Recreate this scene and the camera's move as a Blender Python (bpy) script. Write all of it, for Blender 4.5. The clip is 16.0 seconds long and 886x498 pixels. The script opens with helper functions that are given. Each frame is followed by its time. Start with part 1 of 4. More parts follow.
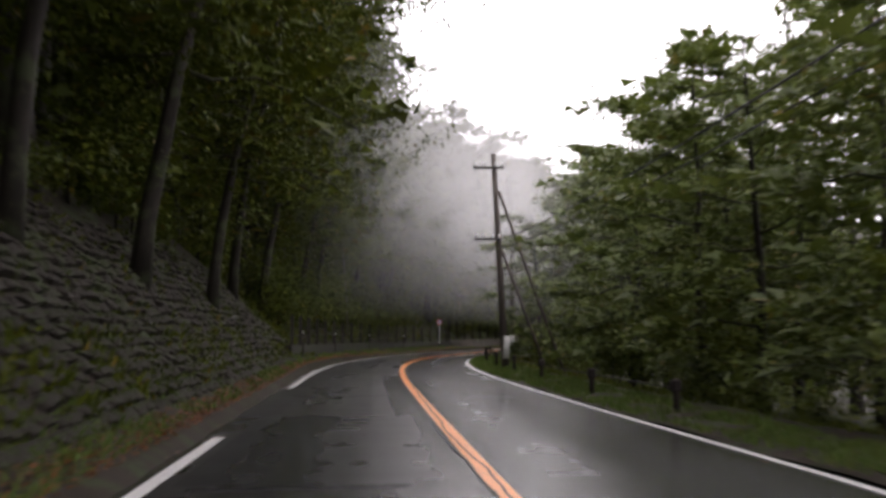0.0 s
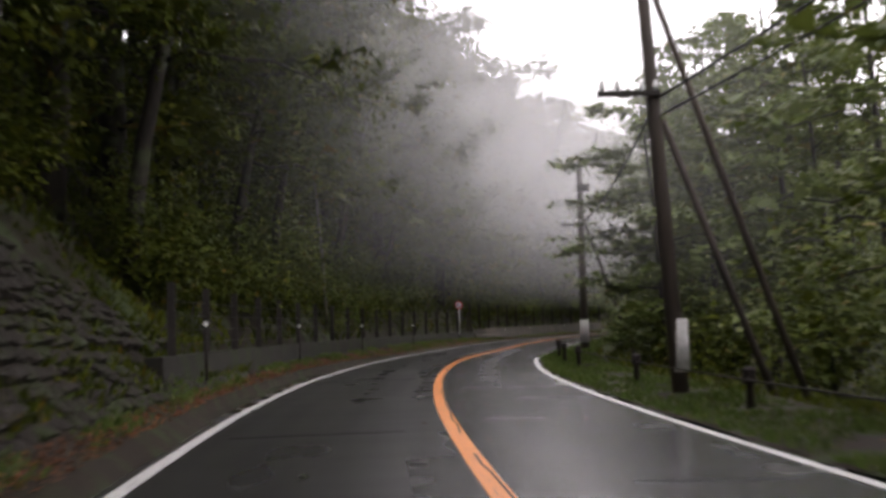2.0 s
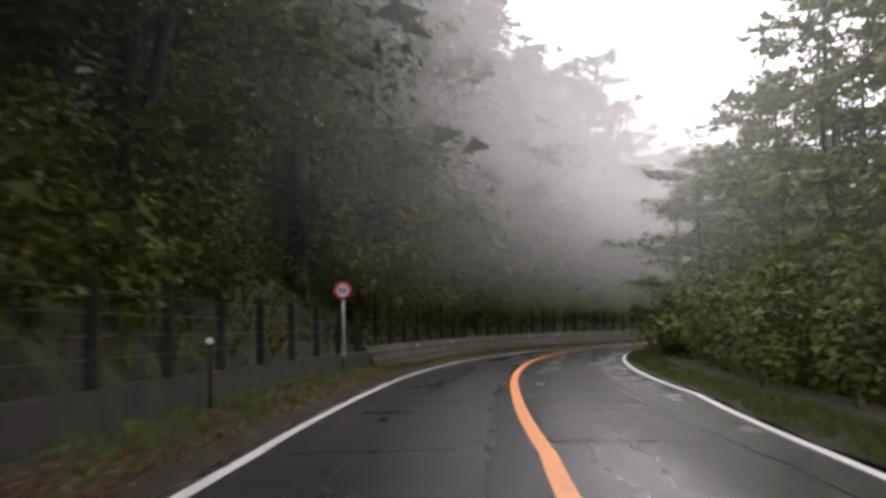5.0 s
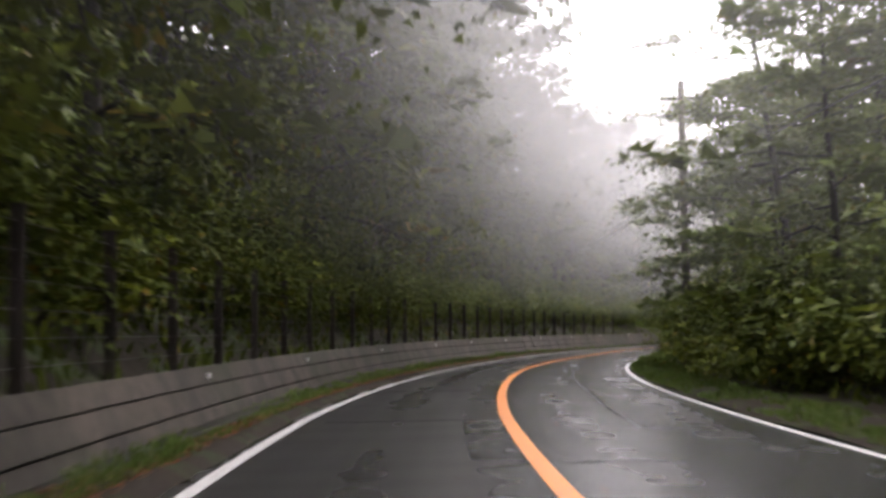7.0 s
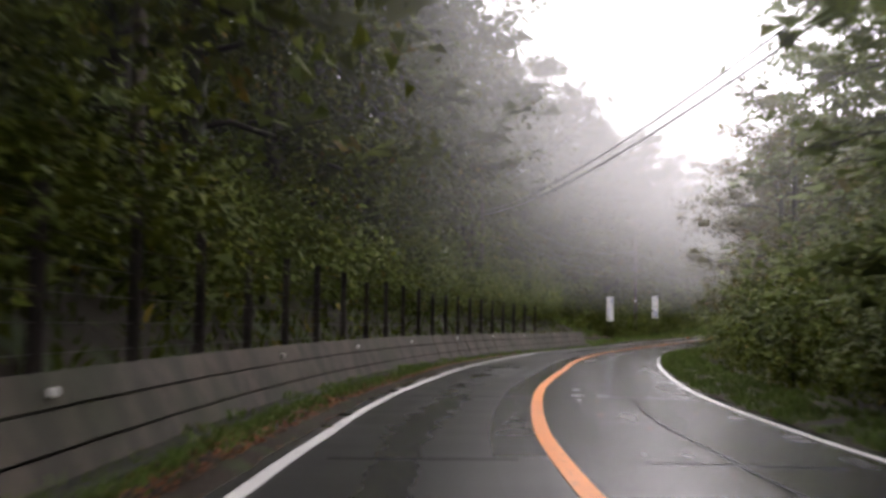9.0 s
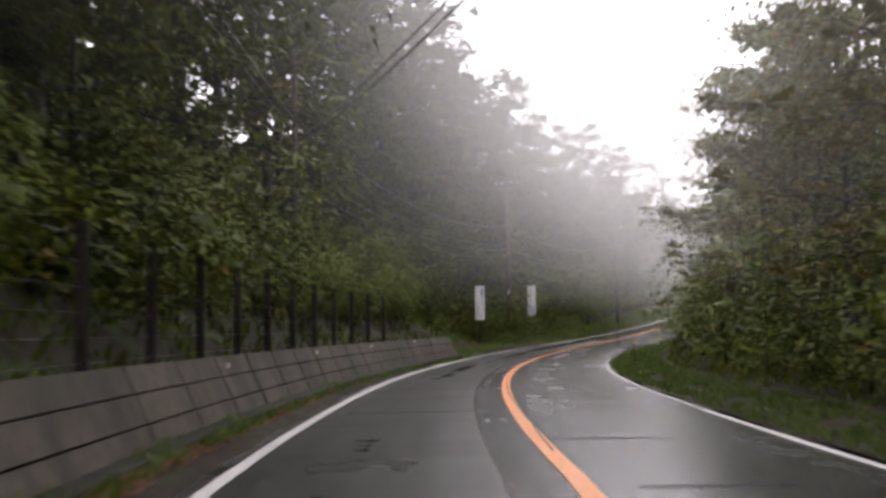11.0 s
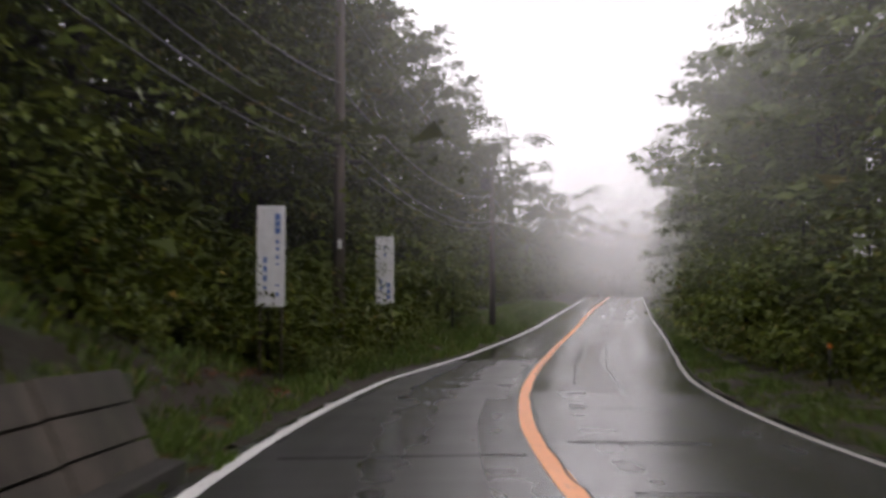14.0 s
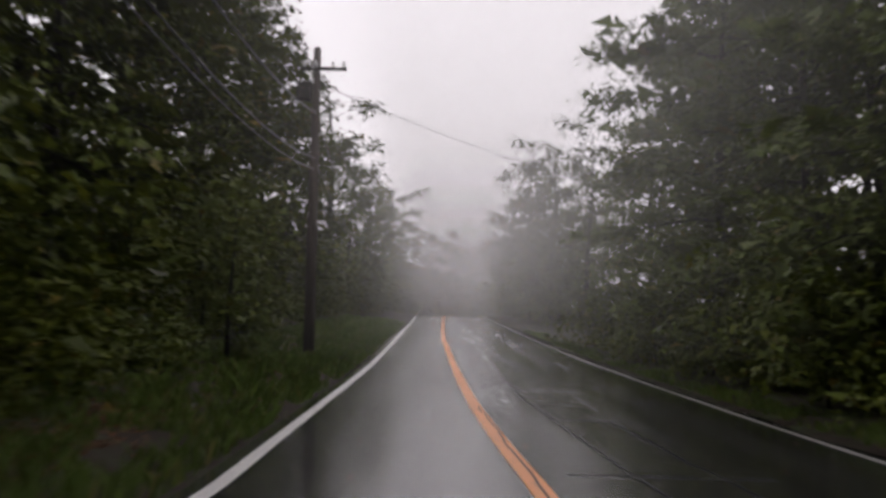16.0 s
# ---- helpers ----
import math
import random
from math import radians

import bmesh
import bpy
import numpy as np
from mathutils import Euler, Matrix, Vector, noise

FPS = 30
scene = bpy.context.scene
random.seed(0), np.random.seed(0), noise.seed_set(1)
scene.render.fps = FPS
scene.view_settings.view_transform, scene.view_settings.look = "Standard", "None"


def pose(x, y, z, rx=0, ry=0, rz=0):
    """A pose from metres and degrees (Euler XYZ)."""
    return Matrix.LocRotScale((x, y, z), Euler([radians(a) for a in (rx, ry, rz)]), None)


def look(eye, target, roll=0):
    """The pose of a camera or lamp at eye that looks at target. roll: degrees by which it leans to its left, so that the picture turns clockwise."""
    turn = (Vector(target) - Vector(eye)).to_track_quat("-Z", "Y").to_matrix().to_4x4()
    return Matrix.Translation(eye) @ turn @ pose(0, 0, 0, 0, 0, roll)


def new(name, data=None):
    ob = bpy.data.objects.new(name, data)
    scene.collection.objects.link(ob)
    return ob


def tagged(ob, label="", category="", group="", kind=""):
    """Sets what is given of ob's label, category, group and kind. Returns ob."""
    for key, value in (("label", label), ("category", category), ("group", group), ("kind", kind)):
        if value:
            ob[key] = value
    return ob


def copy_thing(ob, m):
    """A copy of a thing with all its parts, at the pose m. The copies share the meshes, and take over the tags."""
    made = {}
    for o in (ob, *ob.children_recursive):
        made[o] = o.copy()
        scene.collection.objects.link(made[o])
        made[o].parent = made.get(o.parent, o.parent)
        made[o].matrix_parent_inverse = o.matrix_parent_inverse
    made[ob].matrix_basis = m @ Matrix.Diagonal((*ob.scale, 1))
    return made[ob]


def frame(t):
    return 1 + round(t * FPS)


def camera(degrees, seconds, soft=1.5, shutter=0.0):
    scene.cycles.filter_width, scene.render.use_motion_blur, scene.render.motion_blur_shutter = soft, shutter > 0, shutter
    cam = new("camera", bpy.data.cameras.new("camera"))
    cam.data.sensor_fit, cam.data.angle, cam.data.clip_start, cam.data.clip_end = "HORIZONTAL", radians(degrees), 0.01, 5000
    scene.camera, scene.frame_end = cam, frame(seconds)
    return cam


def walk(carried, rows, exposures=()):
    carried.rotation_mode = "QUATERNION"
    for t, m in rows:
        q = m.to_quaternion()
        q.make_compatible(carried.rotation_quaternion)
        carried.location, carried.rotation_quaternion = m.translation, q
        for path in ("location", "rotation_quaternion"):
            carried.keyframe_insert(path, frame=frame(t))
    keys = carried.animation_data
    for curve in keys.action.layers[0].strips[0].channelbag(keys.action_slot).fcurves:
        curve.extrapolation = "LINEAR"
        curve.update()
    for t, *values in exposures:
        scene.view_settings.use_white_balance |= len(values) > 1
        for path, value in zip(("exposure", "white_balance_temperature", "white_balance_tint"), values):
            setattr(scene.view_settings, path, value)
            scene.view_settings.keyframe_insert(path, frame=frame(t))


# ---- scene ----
cam = camera(43.3, 16.0, 3.2, 0.5)
PATH = [
    (0.0, pose(0.110, 0.000, 1.266, 94.35, -0.20, -0.05)),
    (0.5, pose(-0.278, 5.881, 1.267, 94.23, -0.27, 0.02)),
    (1.0, pose(-0.659, 11.772, 1.265, 94.01, 0.08, 0.05)),
    (1.5, pose(-1.013, 17.684, 1.249, 93.85, 0.84, -0.08)),
    (2.0, pose(-1.350, 23.558, 1.229, 93.77, 1.53, -0.33)),
    (2.5, pose(-1.684, 29.380, 1.212, 93.83, 1.68, -0.61)),
    (3.0, pose(-1.967, 35.110, 1.200, 93.88, 2.20, -0.85)),
    (3.5, pose(-2.163, 40.942, 1.211, 93.94, 1.85, -1.71)),
    (4.0, pose(-2.181, 46.873, 1.223, 93.99, 1.51, -3.49)),
    (4.5, pose(-1.976, 52.896, 1.235, 94.04, 1.16, -5.78)),
    (5.0, pose(-1.496, 58.997, 1.245, 94.08, 0.82, -8.15)),
    (5.5, pose(-0.695, 65.165, 1.257, 94.13, 0.48, -10.22)),
    (6.0, pose(0.171, 71.408, 1.240, 94.05, 0.73, -12.01)),
    (6.5, pose(1.190, 77.577, 1.228, 94.09, 0.80, -13.63)),
    (7.0, pose(2.327, 83.646, 1.223, 94.22, 0.62, -15.31)),
    (7.5, pose(3.656, 89.526, 1.225, 94.25, 0.33, -17.12)),
    (8.0, pose(5.111, 95.292, 1.224, 94.13, -1.29, -18.92)),
    (8.5, pose(6.742, 101.014, 1.214, 93.87, -1.14, -20.66)),
    (9.0, pose(8.550, 106.659, 1.220, 93.92, -0.77, -22.73)),
    (9.5, pose(10.636, 112.182, 1.225, 93.98, -0.40, -25.15)),
    (10.0, pose(12.990, 117.570, 1.229, 94.03, -0.04, -27.66)),
    (10.5, pose(15.611, 122.811, 1.234, 94.08, 0.33, -30.01)),
    (11.0, pose(18.491, 127.893, 1.240, 94.13, 0.70, -31.95)),
    (11.5, pose(21.349, 132.948, 1.234, 94.13, 0.81, -33.50)),
    (12.0, pose(24.341, 138.000, 1.228, 94.07, 1.14, -35.17)),
    (12.5, pose(27.585, 143.105, 1.212, 94.01, 1.40, -36.98)),
    (13.0, pose(31.065, 148.184, 1.204, 94.07, 1.36, -38.98)),
    (13.5, pose(34.631, 153.053, 1.216, 94.15, 0.53, -41.04)),
    (14.0, pose(38.350, 157.784, 1.244, 94.29, 0.15, -43.14)),
    (14.5, pose(42.348, 162.361, 1.294, 94.54, -0.10, -45.51)),
    (15.0, pose(46.624, 166.820, 1.370, 94.92, -0.38, -48.14)),
    (15.5, pose(51.100, 171.146, 1.466, 95.29, -0.49, -50.63)),
    (16.0, pose(55.689, 175.168, 1.568, 95.45, -1.05, -53.16)),
]
walk(cam, PATH, exposures=((0.0, 0.45), (3.0, 0.6), (5.5, 0.8), (7.5, 1.15), (8.5, 0.9), (9.5, 0.85), (11.0, 0.65), (12.5, 0.15), (14.0, -0.03), (15.0, 0.12), (15.5, -0.28), (16.0, -0.78)))

scene.cycles.transparent_max_bounces = 64

# ---------------------------------------------------------------- sky and light
world = bpy.data.worlds.new("overcast_sky")
scene.world = world
world.use_nodes = True
wn, wl = world.node_tree.nodes, world.node_tree.links
sky = wn.new("ShaderNodeTexSky")
sky.sky_type, sky.sun_disc = "NISHITA", False
sky.sun_elevation, sky.sun_rotation = radians(57), radians(-63)
sky.air_density, sky.dust_density, sky.ozone_density = 1.0, 6.0, 1.0
cloud = wn.new("ShaderNodeMix")
cloud.data_type = "RGBA"
cloud.inputs["Factor"].default_value = 0.93
cloud.inputs["B"].default_value = (21.0, 19.6, 20.6, 1)
wl.new(sky.outputs["Color"], cloud.inputs["A"])
wl.new(cloud.outputs["Result"], wn["Background"].inputs["Color"])
wn["Background"].inputs["Strength"].default_value = 0.1
sun = new("sun", bpy.data.lights.new("sun", "SUN"))
sun.data.energy, sun.data.angle, sun.data.color = 0.6, radians(40), (1.0, 0.97, 0.93)
sun.matrix_world = look((-60, 130, 140), (20, 90, 0))


# ---------------------------------------------------------------- materials
class Paint:
    """A node material under way: nodes are added by short calls."""

    def __init__(self, name):
        self.m = bpy.data.materials.new(name)
        self.m.use_nodes = True
        self.n, self.l = self.m.node_tree.nodes, self.m.node_tree.links
        self.b = self.n["Principled BSDF"]
        self.tc = self.n.new("ShaderNodeTexCoord")

    def coord(self, kind="Object", scale=(1, 1, 1)):
        mp = self.n.new("ShaderNodeMapping")
        mp.inputs["Scale"].default_value = scale
        self.l.new(self.tc.outputs[kind], mp.inputs["Vector"])
        return mp.outputs["Vector"]

    def noise(self, scale, detail=4.0, kind="Object", stretch=(1, 1, 1), rough=0.55):
        t = self.n.new("ShaderNodeTexNoise")
        t.inputs["Scale"].default_value, t.inputs["Detail"].default_value = scale, detail
        t.inputs["Roughness"].default_value = rough
        self.l.new(self.coord(kind, stretch), t.inputs["Vector"])
        return t.outputs["Fac"]

    def ramp(self, fac, *stops):
        r = self.n.new("ShaderNodeValToRGB")
        while len(r.color_ramp.elements) < len(stops):
            r.color_ramp.elements.new(0.5)
        for e, (p, c) in zip(r.color_ramp.elements, stops):
            e.position, e.color = p, ((*c, 1) if isinstance(c, tuple) else (c, c, c, 1))
        self.l.new(fac, r.inputs["Fac"])
        return r.outputs["Color"]

    def mix(self, fac, a, b, blend="MIX"):
        x = self.n.new("ShaderNodeMix")
        x.data_type, x.blend_type = "RGBA", blend
        for key, v in (("Factor", fac), ("A", a), ("B", b)):
            if isinstance(v, bpy.types.NodeSocket):
                self.l.new(v, x.inputs[key])
            else:
                x.inputs[key].default_value = v if key == "Factor" else (*v, 1)
        return x.outputs["Result"]

    def maths(self, op, a, b):
        x = self.n.new("ShaderNodeMath")
        x.operation = op
        for i, v in enumerate((a, b)):
            if isinstance(v, bpy.types.NodeSocket):
                self.l.new(v, x.inputs[i])
            else:
                x.inputs[i].default_value = v
        return x.outputs["Value"]

    def put(self, colour=None, rough=None, bump=None, depth=0.01, strength=0.6, **plain):
        for key, v in (("Base Color", colour), ("Roughness", rough)):
            if isinstance(v, bpy.types.NodeSocket):
                self.l.new(v, self.b.inputs[key])
            elif v is not None:
                self.b.inputs[key].default_value = (*v, 1) if key == "Base Color" else v
        if bump is not None:
            k = self.n.new("ShaderNodeBump")
            k.inputs["Strength"].default_value, k.inputs["Distance"].default_value = strength, depth
            self.l.new(bump, k.inputs["Height"])
            self.l.new(k.outputs["Normal"], self.b.inputs["Normal"])
        for key, v in plain.items():
            self.b.inputs[key.replace("_", " ").title().replace("Ior", "IOR")].default_value = v
        return self.m


def asphalt(name, low, high, wet=0.5, pool=0.0):
    """Wet asphalt: fine grain, long wheel-track streaks, short bands across; pool: how far water films smooth it in patches."""
    p = Paint(name)
    grain = p.noise(55, 3, "UV")
    blotch = p.noise(0.5, 1.0, "UV", (0.3, 1.0, 1))
    streak = p.noise(1.0, 2.0, "UV", (0.035, 1.5, 1), 0.45)
    film = p.noise(1.5, 1.0, "UV", (0.12, 0.9, 1))
    cross = p.noise(1.0, 1.5, "UV", (1.1, 0.16, 1), 0.5)
    tracks = p.n.new("ShaderNodeTexWave")
    tracks.bands_direction, tracks.wave_profile = "Y", "SIN"
    tracks.inputs["Scale"].default_value, tracks.inputs["Distortion"].default_value = 0.19, 2.5
    tracks.inputs["Detail"].default_value, tracks.inputs["Detail Scale"].default_value = 3, 0.3
    p.l.new(p.coord("UV", (0.12, 1, 1)), tracks.inputs["Vector"])
    base = p.ramp(grain, (0.3, low), (0.75, high))
    damp = p.mix(0.5, blotch, cross)
    base = p.mix(p.ramp(damp, (0.35, 0.0), (0.75, 0.35)), base, tuple(c * 0.55 for c in low))
    worn = p.mix(0.13, p.mix(0.3, p.mix(0.45, streak, film), cross), tracks.outputs["Fac"])
    rough = p.ramp(worn, (0.3, 0.4 - 0.26 * wet), (0.5, 0.455 - 0.26 * wet), (0.7, 0.54 - 0.26 * wet))
    if pool:
        rough = p.mix(p.ramp(p.mix(0.6, blotch, streak), (0.34, pool), (0.62, 0.0)), rough, (0.045, 0.045, 0.045))
    return p.put(base, rough, grain, 0.002, 0.12, specular_ior_level=0.6)


def road_paint(name, colour, worn):
    p = Paint(name)
    wear = p.mix(0.5, p.noise(7, 6, "UV", (0.5, 1.5, 1)), p.noise(45, 3, "UV"))
    dirt = p.noise(0.7, 3, "UV")
    tone = p.mix(p.ramp(dirt, (0.3, 0.0), (0.8, 0.35)), colour, tuple(c * 0.6 for c in colour))
    return p.put(p.mix(p.ramp(wear, (0.54, 0.0), (0.66, worn)), tone, (0.06, 0.055, 0.05)), 0.4, wear, 0.003, 0.4)


def leaf(name, dark, mid, light, odd, odd_share=0.03, gloss=0.2, thin=0.26):
    """Foliage: the tone drifts from clump to clump, a little from leaf to leaf and from plant to plant; light also passes through."""
    p = Paint(name)
    each = p.n.new("ShaderNodeNewGeometry").outputs["Random Per Island"]
    plant = p.n.new("ShaderNodeObjectInfo").outputs["Random"]
    clump = p.maths("ADD", p.maths("MULTIPLY", p.noise(0.9, 2), 1.5), -0.25)
    wide = p.maths("MULTIPLY", p.noise(0.28, 2), 0.5)
    mixed = p.maths("ADD", p.maths("MULTIPLY", clump, 0.45), p.maths("ADD", p.maths("MULTIPLY", each, 0.28), wide))
    tone = p.ramp(mixed, (0.2, dark), (0.55, mid), (0.9, light))
    tone = p.mix(p.ramp(each, (0.985 - odd_share, 0.0), (0.995 - odd_share, 0.8)), tone, odd)
    tone = p.mix(p.maths("MULTIPLY", plant, 0.4), tone, mid)
    p.put(tone, 0.5, None, specular_ior_level=gloss)
    back = p.n.new("ShaderNodeBsdfTranslucent")
    p.l.new(p.mix(0.4, tone, light), back.inputs["Color"])
    both = p.n.new("ShaderNodeMixShader")
    both.inputs[0].default_value = thin
    p.l.new(p.b.outputs[0], both.inputs[1])
    p.l.new(back.outputs[0], both.inputs[2])
    p.l.new(both.outputs[0], p.n["Material Output"].inputs["Surface"])
    return p.m


def rough_stuff(name, a, b, scale, rough=0.8, depth=0.02, moss=None, stretch=(1, 1, 1), kind="Object"):
    p = Paint(name)
    fine, wide = p.noise(scale * 6, 5, kind, stretch), p.noise(scale, 5, kind, stretch)
    tone = p.mix(p.ramp(wide, (0.3, 0.0), (0.7, 1.0)), a, b)
    tone = p.mix(p.ramp(fine, (0.35, 0.55), (0.65, 0.0)), tone, tuple(c * 0.45 for c in a))
    if moss:
        tone = p.mix(p.ramp(p.noise(scale * 0.7 + 0.3, 4, kind), (0.5, 0.0), (0.64, 0.85)), tone, moss)
    return p.put(tone, rough, fine, depth, 0.7, specular_ior_level=0.15)


M_ROAD = asphalt("wet_asphalt", (0.022, 0.021, 0.0213), (0.048, 0.0455, 0.045), 0.85)
M_LANE = asphalt("newer_asphalt", (0.02, 0.0195, 0.0195), (0.04, 0.0385, 0.038), 0.62)
M_PATCH = asphalt("dark_asphalt_repair", (0.013, 0.013, 0.0135), (0.027, 0.026, 0.027), 0.7)
M_FLOODED = asphalt("asphalt_under_water_film", (0.016, 0.0155, 0.016), (0.034, 0.033, 0.033), 0.95, 0.6)
M_TAR = Paint("tar_joint").put((0.014, 0.0137, 0.0137), 0.5, None, specular_ior_level=0.15)
M_WHITE = road_paint("white_road_paint", (0.74, 0.73, 0.71), 0.75)
M_FADED = road_paint("faded_road_paint", (0.34, 0.33, 0.31), 0.95)
M_ORANGE = road_paint("orange_road_paint", (0.85, 0.30, 0.06), 0.8)
# darker and duller than the other leaves, to stand in for the slope's shade
M_LEAF_SLOPE = leaf("darkened_broad_leaves", (0.014, 0.022, 0.004), (0.04, 0.055, 0.007), (0.115, 0.13, 0.014), (0.16, 0.1, 0.018), 0.03, 0.06, 0.14)
M_LEAF_PLATE = leaf("layered_leaves", (0.045, 0.066, 0.013), (0.085, 0.117, 0.023), (0.14, 0.165, 0.034), (0.18, 0.125, 0.03))
M_LEAF_BUSH = leaf("bush_leaves", (0.034, 0.05, 0.008), (0.072, 0.1, 0.012), (0.15, 0.165, 0.02), (0.18, 0.12, 0.026))
M_LEAF_RUST = leaf("turning_leaves", (0.042, 0.042, 0.011), (0.075, 0.07, 0.017), (0.115, 0.098, 0.024), (0.2, 0.09, 0.022), 0.1)
M_NEEDLE = leaf("needles", (0.022, 0.042, 0.02), (0.04, 0.065, 0.03), (0.07, 0.095, 0.045), (0.08, 0.09, 0.04))
M_BARK = rough_stuff("wet_bark", (0.032, 0.027, 0.022), (0.017, 0.015, 0.013), 3.0, 0.7, 0.02, (0.05, 0.06, 0.03), (1, 1, 0.25))
M_PALEBARK = rough_stuff("pale_bark", (0.2, 0.19, 0.17), (0.12, 0.115, 0.1), 4.0, 0.7, 0.01, None, (1, 1, 0.3))
M_GROUND = rough_stuff("forest_floor", (0.024, 0.018, 0.012), (0.015, 0.014, 0.008), 0.9, 0.85, 0.05, (0.035, 0.05, 0.018))
M_SOIL = rough_stuff("wet_verge_soil", (0.03, 0.02, 0.013), (0.017, 0.0135, 0.009), 2.0, 0.8, 0.03, (0.03, 0.042, 0.015))
M_GRASS = leaf("verge_grass", (0.045, 0.075, 0.016), (0.08, 0.125, 0.024), (0.12, 0.165, 0.036), (0.16, 0.13, 0.05), 0.08)
M_LITTER = leaf("fallen_leaves", (0.08, 0.03, 0.014), (0.15, 0.052, 0.021), (0.2, 0.085, 0.03), (0.26, 0.15, 0.05))
M_STONE = rough_stuff("mossy_stone", (0.034, 0.028, 0.023), (0.018, 0.016, 0.013), 2.2, 0.8, 0.04, (0.03, 0.04, 0.014))
M_TIMBER = rough_stuff("weathered_pole_wood", (0.11, 0.09, 0.075), (0.06, 0.052, 0.047), 2.5, 0.75, 0.01, None, (1, 1, 0.12))
M_STEEL = rough_stuff("weathered_steel", (0.05, 0.044, 0.04), (0.026, 0.023, 0.021), 4.0, 0.55, 0.004)
M_GALV = Paint("galvanised_steel")
M_GALV = M_GALV.put(M_GALV.ramp(M_GALV.noise(9, 4), (0.3, 0.36), (0.7, 0.5)), 0.42, None, metallic=0.6)
M_DARKPOST = rough_stuff("dark_brown_post", (0.035, 0.027, 0.024), (0.02, 0.017, 0.016), 5.0, 0.6, 0.005)
M_WRAP = rough_stuff("pale_pole_wrap", (0.62, 0.61, 0.59), (0.5, 0.49, 0.47), 3.0, 0.5, 0.004)
M_CABLE = Paint("black_cable").put((0.025, 0.025, 0.028), 0.45)
M_PORCELAIN = Paint("porcelain").put((0.6, 0.6, 0.58), 0.2)
M_REFLECT = Paint("white_reflector").put((0.85, 0.85, 0.85), 0.2)
M_DULL = Paint("dull_reflector").put((0.4, 0.39, 0.37), 0.4)
M_AMBER = Paint("amber_reflector").put((0.85, 0.25, 0.04), 0.25)
M_RED = Paint("sign_red").put((0.5, 0.035, 0.03), 0.4)
M_SIGN = Paint("sign_white")
M_SIGN = M_SIGN.put(M_SIGN.ramp(M_SIGN.noise(5, 4), (0.3, 0.6), (0.7, 0.75)), 0.4)
M_BLUE = Paint("sign_blue").put((0.07, 0.14, 0.38), 0.45)


def concrete(name, a, b):
    """Weathered concrete whose stains run on from block to block, leaning with the rain's way down the face."""
    p = Paint(name)
    place = p.n.new("ShaderNodeNewGeometry").outputs["Position"]

    def stain(scale, detail, squash):
        m, t = p.n.new("ShaderNodeMapping"), p.n.new("ShaderNodeTexNoise")
        m.inputs["Scale"].default_value = squash
        t.inputs["Scale"].default_value, t.inputs["Detail"].default_value = scale, detail
        p.l.new(place, m.inputs["Vector"])
        p.l.new(m.outputs[0], t.inputs["Vector"])
        return t.outputs["Fac"]

    smear, blot, speck = stain(1.0, 4, (1.5, 1.5, 0.45)), stain(0.35, 4, (1, 1, 2.0)), stain(9.0, 4, (1, 1, 0.6))
    tone = p.mix(p.ramp(smear, (0.4, 0.0), (0.6, 1.0)), a, b)
    tone = p.mix(p.ramp(speck, (0.4, 0.0), (0.7, 0.55)), tone, tuple(c * 0.5 for c in b))
    tone = p.mix(p.ramp(blot, (0.5, 0.0), (0.68, 0.6)), tone, (0.022, 0.026, 0.012))
    return p.put(tone, 0.75, stain(40, 4, (1, 1, 1)), 0.004, 0.6, specular_ior_level=0.2)


M_CONCRETE = concrete("weathered_concrete", (0.07, 0.058, 0.045), (0.034, 0.029, 0.023))
def mist(name, density):
    """Thin mist: pale, lit by the sky, nearly see-through, fading out at its lower and upper edge."""
    p = Paint(name)
    drift = p.noise(0.06, 2)
    sep = p.n.new("ShaderNodeSeparateXYZ")
    p.l.new(p.tc.outputs["UV"], sep.inputs[0])
    low = p.maths("MINIMUM", p.maths("MULTIPLY", sep.outputs["Y"], 1 / 2.6), 1.0)
    top = p.maths("MAXIMUM", p.maths("MINIMUM", p.maths("MULTIPLY", p.maths("SUBTRACT", 15.0, sep.outputs["Y"]), 1 / 8.0), 1.0), 0.0)
    high = p.maths("MAXIMUM", p.maths("MINIMUM", p.maths("MULTIPLY", p.maths("SUBTRACT", sep.outputs["Y"], 1.6), 1 / 7.0), 1.0), 0.22)
    low = p.maths("MULTIPLY", low, high)
    share = p.maths("MULTIPLY", p.maths("MULTIPLY", low, top), p.maths("MULTIPLY", p.maths("ADD", drift, 0.5), p.maths("MULTIPLY", sep.outputs["X"], density)))
    p.put((0.9, 0.89, 0.9), 1.0, None, specular_ior_level=0.0)
    back, clear, both, veil = (p.n.new("ShaderNode" + k) for k in ("BsdfTranslucent", "BsdfTransparent", "MixShader", "MixShader"))
    back.inputs["Color"].default_value = (0.9, 0.89, 0.9, 1)
    both.inputs[0].default_value = 0.5
    p.l.new(p.b.outputs[0], both.inputs[1])
    p.l.new(back.outputs[0], both.inputs[2])
    p.l.new(share, veil.inputs[0])
    p.l.new(clear.outputs[0], veil.inputs[1])
    p.l.new(both.outputs[0], veil.inputs[2])
    p.l.new(veil.outputs[0], p.n["Material Output"].inputs["Surface"])
    return p.m


M_MIST = mist("thin_mist", 0.235)
M_KERB = rough_stuff("mossy_concrete", (0.036, 0.032, 0.028), (0.018, 0.018, 0.014), 1.6, 0.75, 0.01, (0.028, 0.038, 0.013))


